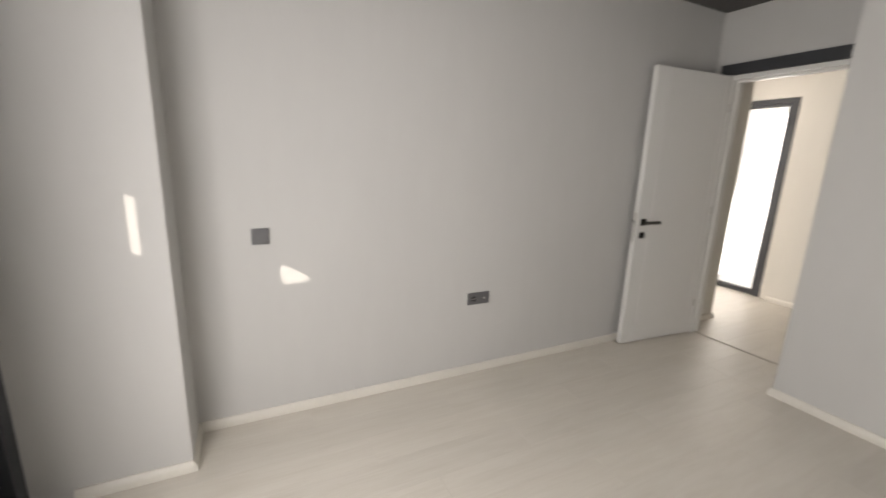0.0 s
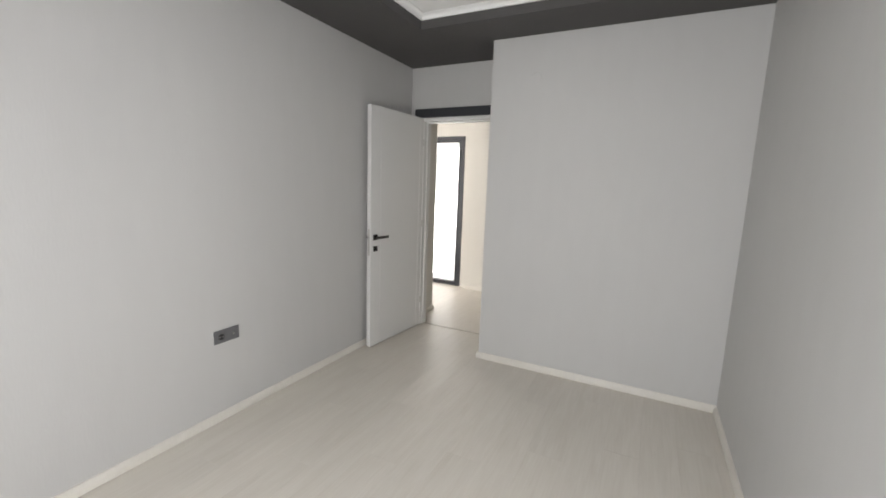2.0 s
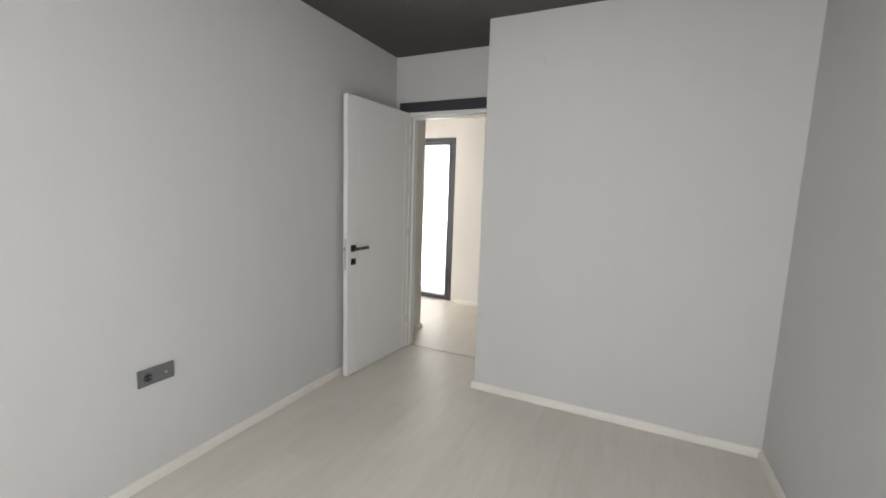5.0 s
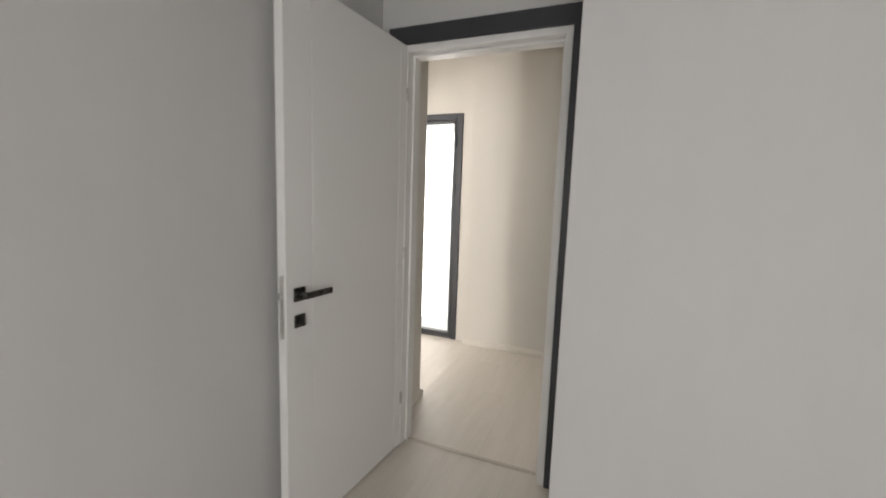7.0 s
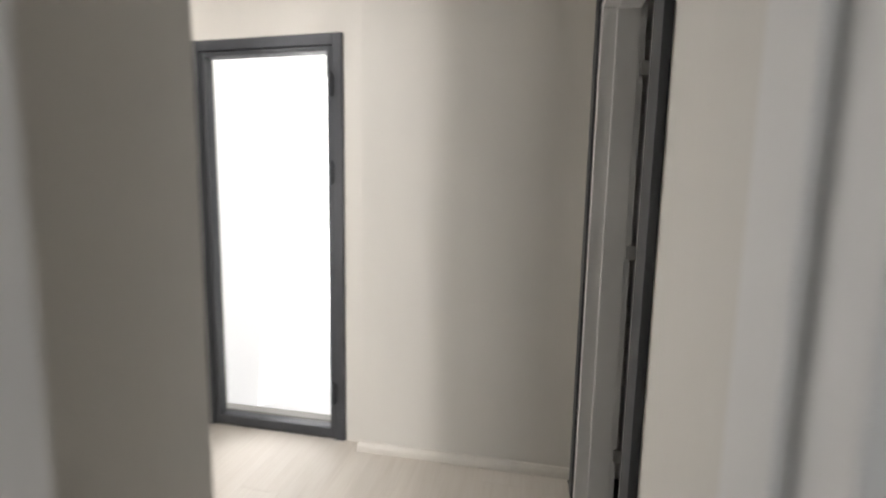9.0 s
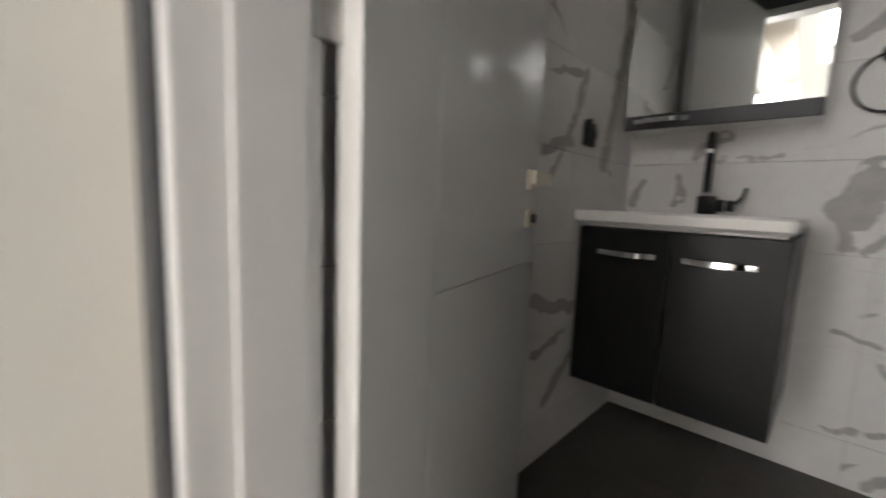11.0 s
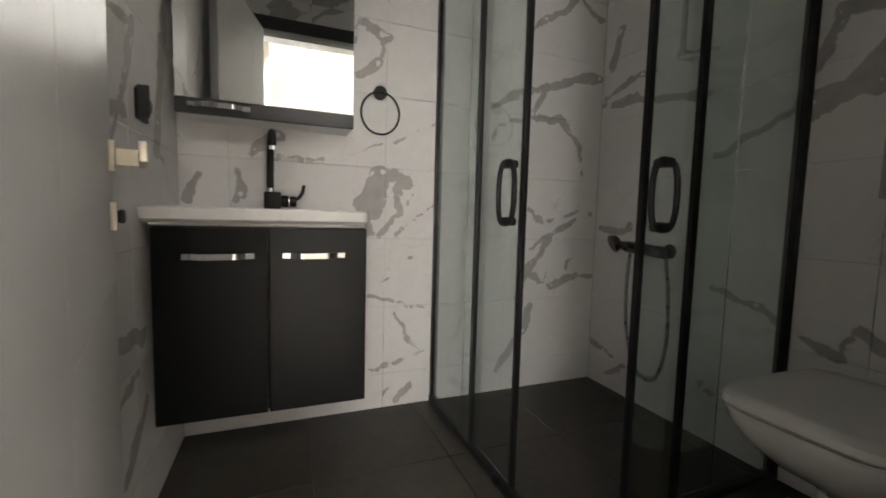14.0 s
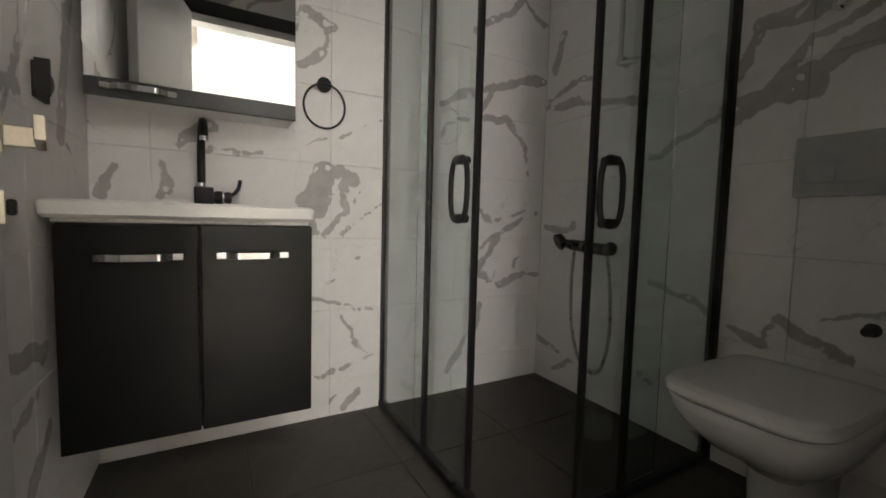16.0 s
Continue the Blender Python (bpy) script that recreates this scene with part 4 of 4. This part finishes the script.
sh = thing("shower_enclosure", (SHX, SHY, 0), "black framed corner shower with clear sliding glass doors, both pushed open", "shower")
bpy.context.view_layer.update()


def sh_part(name, items, mat, bev=0.002, label="", smooth=True):
    return under(sh, name, boxes(items, bev), mat, label, smooth)


# wall posts, rails on the floor and overhead
sh_part("post", [((TX - 0.024, SHY - 0.016, 0.012), (TX, SHY + 0.016, SHT))], M_BLACK)
sh_part("post", [((SHX - 0.018, TS, 0.012), (SHX + 0.018, TS + 0.028, SHT))], M_BLACK)
sh_part("bottom_rail", [((SHX - 0.02, SHY - 0.02, 0.011), (TX, SHY + 0.02, 0.038))], M_BLACK, 0.004)
sh_part("bottom_rail", [((SHX - 0.02, TS, 0.011), (SHX + 0.02, SHY - 0.021, 0.038))], M_BLACK, 0.004)
sh_part("top_rail", [((SHX - 0.02, SHY - 0.02, SHT), (TX, SHY + 0.02, SHT + 0.035))], M_BLACK, 0.004)
sh_part("top_rail", [((SHX - 0.02, TS, SHT), (SHX + 0.02, SHY - 0.021, SHT + 0.035))], M_BLACK, 0.004)
# fixed panes with their stiles
fx = sh_part("fixed_pane", [((0.262, SHY + 0.003, 0.036), (TX - 0.02, SHY + 0.009, SHT))], M_GLASS, 0, smooth=False)
fz = sh_part("fixed_pane", [((SHX - 0.009, TS + 0.026, 0.036), (SHX - 0.003, 3.775, SHT))], M_GLASS, 0, smooth=False)
sh_part("stile", [((0.239, SHY - 0.002, 0.036), (0.264, SHY + 0.014, SHT))], M_BLACK)
sh_part("stile", [((SHX - 0.014, 3.772, 0.036), (SHX + 0.002, 3.797, SHT))], M_BLACK)
# sliding doors
dx = sh_part("door_pane", [((-0.018, SHY - 0.012, 0.04), (0.36, SHY - 0.006, SHT - 0.004))], M_GLASS, 0, smooth=False)
dz = sh_part("door_pane", [((SHX + 0.006, 3.60, 0.04), (SHX + 0.012, 3.958, SHT - 0.004))], M_GLASS, 0, smooth=False)
sh_part("door_stile", [((-0.037, SHY - 0.018, 0.039), (-0.017, SHY - 0.001, SHT - 0.003))], M_BLACK)
sh_part("door_stile", [((SHX + 0.001, 3.957, 0.036), (SHX + 0.018, 3.977, SHT - 0.003))], M_BLACK)
for p in (fx, fz, dx, dz):
    p.visible_shadow = False


def ring_pull(at, along, out):
    """A closed rounded-octagon grip held off the glass by two feet."""
    at, along, out, up = Vector(at), Vector(along), Vector(out), Vector((0, 0, 1))
    outline = [(-0.018, 0.094), (0.018, 0.094), (0.036, 0.077), (0.046, 0.036), (0.046, -0.036), (0.036, -0.077), (0.018, -0.094), (-0.018, -0.094), (-0.036, -0.077), (-0.046, -0.036), (-0.046, 0.036), (-0.036, 0.077)]
    ctrl = [at + along * a + up * b + out * 0.034 for a, b in outline]
    pts = curve_pts([*ctrl, ctrl[0]], 4)
    bm = tube(bmesh.new(), pts, 0.0085, 12)
    half = Vector((abs(along.x) * 0.026 + abs(out.x) * 0.009, abs(along.y) * 0.026 + abs(out.y) * 0.009, 0.013))
    for b in (0.088, -0.088):
        a = at + up * b
        rod(bm, a, a + out * 0.036, 0.014, bevel=0.003)
        box(bm, a + out * 0.034 - half, a + out * 0.034 + half, 0.005)
    return under(sh, "handle", bm, M_BLACK)


ring_pull((0.012, SHY - 0.006, 0.976), (1, 0, 0), (0, 1, 0))
ring_pull((SHX + 0.006, 3.930, 0.972), (0, 1, 0), (-1, 0, 0))
for a, b in (((-0.01, SHY + 0.02, 0.036), (0.03, SHY + 0.04, 0.062)), ((SHX - 0.045, 3.88, 0.036), (SHX - 0.02, 3.92, 0.062))):
    sh_part("guide", [(a, b)], M_BLACK, 0.004)

mixr = thing("shower_mixer", (0.29, TS, 0.765), "dark wall shower mixer with a hanging hose", "tap")
bpy.context.view_layer.update()
bm = bmesh.new()
rod(bm, (0.19, TS + 0.055, 0.762), (0.4, TS + 0.055, 0.775), 0.027, bevel=0.005)
under(mixr, "body", bm, M_GUN)
for x in (0.22, 0.37):
    bm = bmesh.new()
    rod(bm, (x, TS, 0.768), (x, TS + 0.012, 0.768), 0.032, bevel=0.003, seg=28)
    rod(bm, (x, TS + 0.012, 0.768), (x, TS + 0.05, 0.768), 0.013)
    under(mixr, "connector", bm, M_GUN)
bm = bmesh.new()
rod(bm, (0.4, TS + 0.055, 0.775), (0.435, TS + 0.055, 0.777), 0.027, 0.022, bevel=0.004)
under(mixr, "knob", bm, M_GUN)
bm = bmesh.new()
tube(bm, curve_pts([(0.34, TS + 0.055, 0.77), (0.37, TS + 0.09, 0.785), (0.395, TS + 0.11, 0.79), (0.415, TS + 0.125, 0.787)], 4), 0.013)
rod(bm, (0.415, TS + 0.105, 0.80), (0.428, TS + 0.135, 0.785), 0.034, 0.046, bevel=0.006, seg=28)
under(mixr, "hand_shower", bm, M_GUN, "round black hand shower")
bm = tube(bmesh.new(), curve_pts([(0.385, TS + 0.06, 0.75), (0.405, TS + 0.05, 0.6), (0.4, TS + 0.045, 0.4), (0.36, TS + 0.04, 0.24), (0.29, TS + 0.045, 0.17), (0.21, TS + 0.05, 0.2), (0.17, TS + 0.05, 0.36), (0.175, TS + 0.05, 0.56), (0.2, TS + 0.05, 0.74)], 8), 0.008, 10)
under(mixr, "hose", bm, M_CABLE)
rs = thing("shower_riser", (0.19, TS, 1.60), "grey shower riser pipe with a wall bracket", "shower pipe")
bpy.context.view_layer.update()
bm = bmesh.new()
rod(bm, (0.19, TS + 0.05, 1.59), (0.19, TS + 0.05, 2.15), 0.011)
under(rs, "pipe", bm, M_STEEL)
bm = bmesh.new()
rod(bm, (0.19, TS, 1.60), (0.19, TS + 0.06, 1.60), 0.02, bevel=0.003)
rod(bm, (0.2, TS + 0.05, 1.59), (0.02, TS + 0.07, 1.56), 0.011, bevel=0.002)
under(rs, "bracket", bm, M_STEEL)

# ---- toilet ----
wc = thing("toilet", (-0.56, TS, 0.0), "white ceramic toilet with closed lid against the tiled wall", "toilet")


def wc_loop(z, hw, front, back=0.0, sq=2.6, n=36):
    """An outline like a rounded D: flat at the wall, rounded at the front."""
    out = []
    for k in range(n):
        a = 6.28319 * k / n
        c, s_ = math.cos(a), math.sin(a)
        x = hw * math.copysign(abs(c) ** (2 / sq), c)
        if s_ >= 0:
            y = back + (front - back) * (0.45 + 0.55 * abs(s_) ** (2 / sq))
        else:
            y = back + (front - back) * 0.45 * (1 - abs(s_) ** (2 / 7.0))
        out.append((x, y, z))
    return out


bm = bmesh.new()
loft(bm, [wc_loop(0.012, 0.085, 0.30), wc_loop(0.08, 0.08, 0.29), wc_loop(0.20, 0.085, 0.30), wc_loop(0.25, 0.115, 0.37), wc_loop(0.285, 0.15, 0.44, 0, 3.2), wc_loop(0.35, 0.18, 0.515, 0, 3.6), wc_loop(0.395, 0.19, 0.54, 0, 4.4), wc_loop(0.418, 0.191, 0.542, 0, 4.8), wc_loop(0.424, 0.187, 0.538, 0, 4.8)])
part("bowl", bm, M_CERAMIC, wc)
bm = bmesh.new()
loft(bm, [wc_loop(0.425, 0.18, 0.528, 0.07, 5.0), wc_loop(0.432, 0.181, 0.529, 0.07, 5.0)])
part("seat", bm, M_CERAMIC, wc)
bm = bmesh.new()
loft(bm, [wc_loop(0.4325, 0.190, 0.541, 0.06, 5.4), wc_loop(0.437, 0.194, 0.546, 0.06, 5.4), wc_loop(0.455, 0.194, 0.545, 0.06, 5.4), wc_loop(0.463, 0.188, 0.537, 0.063, 5.4), wc_loop(0.466, 0.165, 0.51, 0.08, 5.2), wc_loop(0.4665, 0.1, 0.42, 0.13, 4.0)])
part("lid", bm, M_CERAMIC, wc)
for x in (-0.08, 0.08):
    bm = bmesh.new()
    rod(bm, (x - 0.02, 0.055, 0.44), (x + 0.02, 0.055, 0.44), 0.013, bevel=0.002)
    part("lid_hinge", bm, M_CHROME, wc)

fp = thing("flush_plate", on_wall(-0.578, TS, 1.074, "+y"), "satin grey dual flush plate in the tiled wall", "flush plate")
part("plate", boxes([((-0.123, -0.012, -0.092), (0.123, 0, 0.092))], 0.003), M_PLATE, fp)
for x0, x1 in ((-0.1, -0.022), (-0.018, 0.1)):
    part("button", boxes([((x0, -0.0155, -0.05), (x1, -0.012, 0.01))], 0.002), M_PLATE, fp)
bv = thing("bidet_valve", on_wall(-0.664, TS, 0.603, "+y"), "small black angle valve beside the toilet", "valve")
bm = bmesh.new()
rod(bm, (0, 0, 0), (0, -0.006, 0), 0.02, bevel=0.002)
rod(bm, (0, -0.006, 0), (0, -0.035, 0), 0.009)
rod(bm, (0, -0.035, 0), (0, -0.055, 0), 0.013, bevel=0.003)
part("body", bm, M_BLACK, bv)
hk = thing("robe_hook", on_wall(-0.534, TS, 1.545, "+y"), "small chrome hook on the tiled wall", "hook")
bm = bmesh.new()
rod(bm, (0, 0, 0), (0, -0.012, 0), 0.022, bevel=0.003)
tube(bm, curve_pts([(0, -0.01, 0), (0, -0.035, -0.005), (0, -0.05, 0.01), (0, -0.052, 0.028)], 5), 0.007)
part("hook", bm, M_CHROME, hk)

# ---- floors: slab, laminate boards, floor tiles; wall tiles last ----
setting("floor_slab", [((-5.2, -0.95, -0.2), (TX + 0.16, GY + 0.2, -0.012))], M_GROUTD, "plain concrete floor slab under the boards", "floor")
fl = tagged(part("floor", boxes([((-5.1, 0.5, -0.012), (WX, GY, -0.009)), ((WX, SY - 0.25, -0.012), (EX, BY, -0.009)), ((WX, BY, -0.012), (BX, GY, -0.009))]), M_GROUTD, smooth=False),
            "pale washed-oak laminate floor", "floor", kind="structure")


def boards(parent, x0, x1, y0, y1, width, length, shift):
    """Boards along y, in rows across x, ends staggered from row to row."""
    shared = {}
    row, x = 0, x0
    while x < x1 - 0.005:
        xe = min(x + width, x1)
        y = y0 - ((row * 0.41 + shift) % 1.0) * length
        while y < y1 - 0.005:
            a, b = max(y, y0), min(y + length, y1)
            if b - a > 0.02:
                key = (round(xe - x, 3), round(b - a, 3))
                if key not in shared:
                    me = bpy.data.meshes.new("floor_board")
                    bm = bmesh.new()
                    hx, hy, c = (xe - x) / 2 - 0.00015, (b - a) / 2 - 0.00015, 0.0004
                    loft(bm, [[(-hx, -hy, -0.009), (hx, -hy, -0.009), (hx, hy, -0.009), (-hx, hy, -0.009)],
                              [(-hx, -hy, -c), (hx, -hy, -c), (hx, hy, -c), (-hx, hy, -c)],
                              [(-hx + c, -hy + c, 0), (hx - c, -hy + c, 0), (hx - c, hy - c, 0), (-hx + c, hy - c, 0)]])
                    bmesh.ops.recalc_face_normals(bm, faces=bm.faces)
                    bm.to_mesh(me)
                    bm.free()
                    me.materials.append(M_PLANK)
                    shared[key] = me
                ob = new("floor_board", shared[key])
                ob.parent = parent
                ob.location = ((x + xe) / 2, (a + b) / 2, 0)
            y += length
        x, row = xe, row + 1


boards(fl, WX, EX, SY - 0.1, BY, 0.193, 1.29, 0.15)
boards(fl, WX, BX, BY, NY + 0.06, 0.193, 1.29, 0.15)
boards(fl, WX, BX - 0.02, NY + 0.06, GY, 0.193, 1.29, 0.6)
boards(fl, -5.1, WX - 0.1, 0.5, GY, 0.193, 1.29, 0.3)
boards(fl, WX - 0.1, WX, 4.1, GY, 0.193, 1.29, 0.7)


def tiles(parent, origin, u, v, us, vs, mat, gap, thick):
    """Tiles between the joint lines us and vs, on the plane of u and v; each a bevelled slab standing proud of the grout."""
    u, v, origin = Vector(u), Vector(v), Vector(origin)
    n = u.cross(v)
    shared = {}
    for a0, a1 in zip(us, us[1:]):
        for b0, b1 in zip(vs, vs[1:]):
            key = (round(a1 - a0, 3), round(b1 - b0, 3))
            if key not in shared:
                hx, hy, c = (a1 - a0) / 2 - gap / 2, (b1 - b0) / 2 - gap / 2, 0.0012
                me = bpy.data.meshes.new("tile")
                bm = bmesh.new()
                loft(bm, [[sx * hx * u + sy * hy * v for sx, sy in ((-1, -1), (1, -1), (1, 1), (-1, 1))],
                          [sx * hx * u + sy * hy * v + n * (thick - c) for sx, sy in ((-1, -1), (1, -1), (1, 1), (-1, 1))],
                          [sx * (hx - c) * u + sy * (hy - c) * v + n * thick for sx, sy in ((-1, -1), (1, -1), (1, 1), (-1, 1))]])
                bmesh.ops.recalc_face_normals(bm, faces=bm.faces)
                bm.to_mesh(me)
                bm.free()
                me.materials.append(mat)
                shared[key] = me
            ob = new("tile", shared[key])
            ob.parent = parent
            ob.location = origin + u * (a0 + a1) / 2 + v * (b0 + b1) / 2


# bathroom floor
bf = tagged(part("floor_bathroom", boxes([((TW - 0.02, TS - 0.014, -0.012), (TX + 0.014, TN + 0.014, 0.004))]), M_GROUTD, smooth=False), "dark grey stone-look floor tiles", "floor", kind="structure")
tiles(bf, (0, 0, 0.004), (1, 0, 0), (0, 1, 0), [TW - 0.015, -0.735, -0.25, 0.235, TX + 0.01], [TS - 0.01, 3.355, 3.84, 4.325, 4.81, TN + 0.01], M_FTILE, 0.003, 0.006)

# bathroom walls: grout bed, tiles in front of it
ZS = [0.0, 0.17, 0.481, 0.792, 1.103, 1.414, 1.725, 2.036, 2.347, 2.45]
setting("wall_bathroom_north", [((TW - 0.018, TN + 0.012, 0), (TX + 0.039, EY + 0.24, TOP))], M_OUT, "plain wall behind the bathroom tiles", "wall")
wt = setting("tiled_wall_far", [((TX + 0.009, TS - 0.014, 0), (TX + 0.039, TN + 0.012, 2.45))], M_GROUT, "white marble-look tiled wall with grey veins", "wall")
tiles(wt, (TX + 0.009, 0, 0), (0, -1, 0), (0, 0, 1), [-TN, -5.093, -4.473, -SHY], ZS, M_MARBLE_FAR, 0.0014, 0.009)
tiles(wt, (TX + 0.009, 0, 0), (0, -1, 0), (0, 0, 1), [-SHY, -3.853, -TS], ZS, M_MARBLE_SHOWER, 0.0014, 0.009)
wt = setting("tiled_wall_south", [((TW - 0.02, TS - 0.013, 0), (TX + 0.008, TS - 0.009, 2.45))], M_GROUT, "white marble-look tiled wall with grey veins", "wall")
tiles(wt, (0, TS - 0.009, 0), (-1, 0, 0), (0, 0, 1), [-TX, -0.15, 0.47, -TW], ZS, M_MARBLE_SOUTH, 0.0014, 0.009)
wt = setting("tiled_wall_north", [((TW - 0.02, TN + 0.008, 0), (TX + 0.008, TN + 0.0115, 2.45))], M_GROUT, "white marble-look tiled wall with grey veins", "wall")
tiles(wt, (0, TN + 0.008, 0), (1, 0, 0), (0, 0, 1), [TW, -0.45, 0.17, TX], ZS, M_MARBLE_NORTH, 0.0014, 0.009)
wt = setting("tiled_wall_door", [((TW - 0.019, TS, 0), (TW - 0.012, BJ - BW - 0.034, 2.45)), ((TW - 0.019, BJ - BW - 0.034, 2.125), (TW - 0.012, BJ + 0.034, 2.45)), ((TW - 0.019, BJ + 0.034, 0), (TW - 0.012, TN, 2.45))], M_GROUT,
             "white marble-look tiled wall around the door", "wall")
tiles(wt, (TW - 0.012, 0, 0), (0, 1, 0), (0, 0, 1), [TS, 3.76, BJ - BW - 0.034], ZS, M_MARBLE, 0.0014, 0.009)
tiles(wt, (TW - 0.012, 0, 0), (0, 1, 0), (0, 0, 1), [BJ - BW - 0.034, 4.70, BJ + 0.034], [2.125, 2.347, 2.45], M_MARBLE, 0.0014, 0.009)
tiles(wt, (TW - 0.012, 0, 0), (0, 1, 0), (0, 0, 1), [BJ + 0.034, TN], ZS, M_MARBLE, 0.0014, 0.009)

# roof over all, so that no sky leaks in
setting("roof", [((WX - 0.1, -0.95, TOP), (TX + 0.16, GY + 0.3, TOP + 0.1)), ((-2.26, NY, HL + 0.12), (BX + 0.05, GY + 0.2, TOP))], M_OUT, "plain roof slab closing the place", "roof")
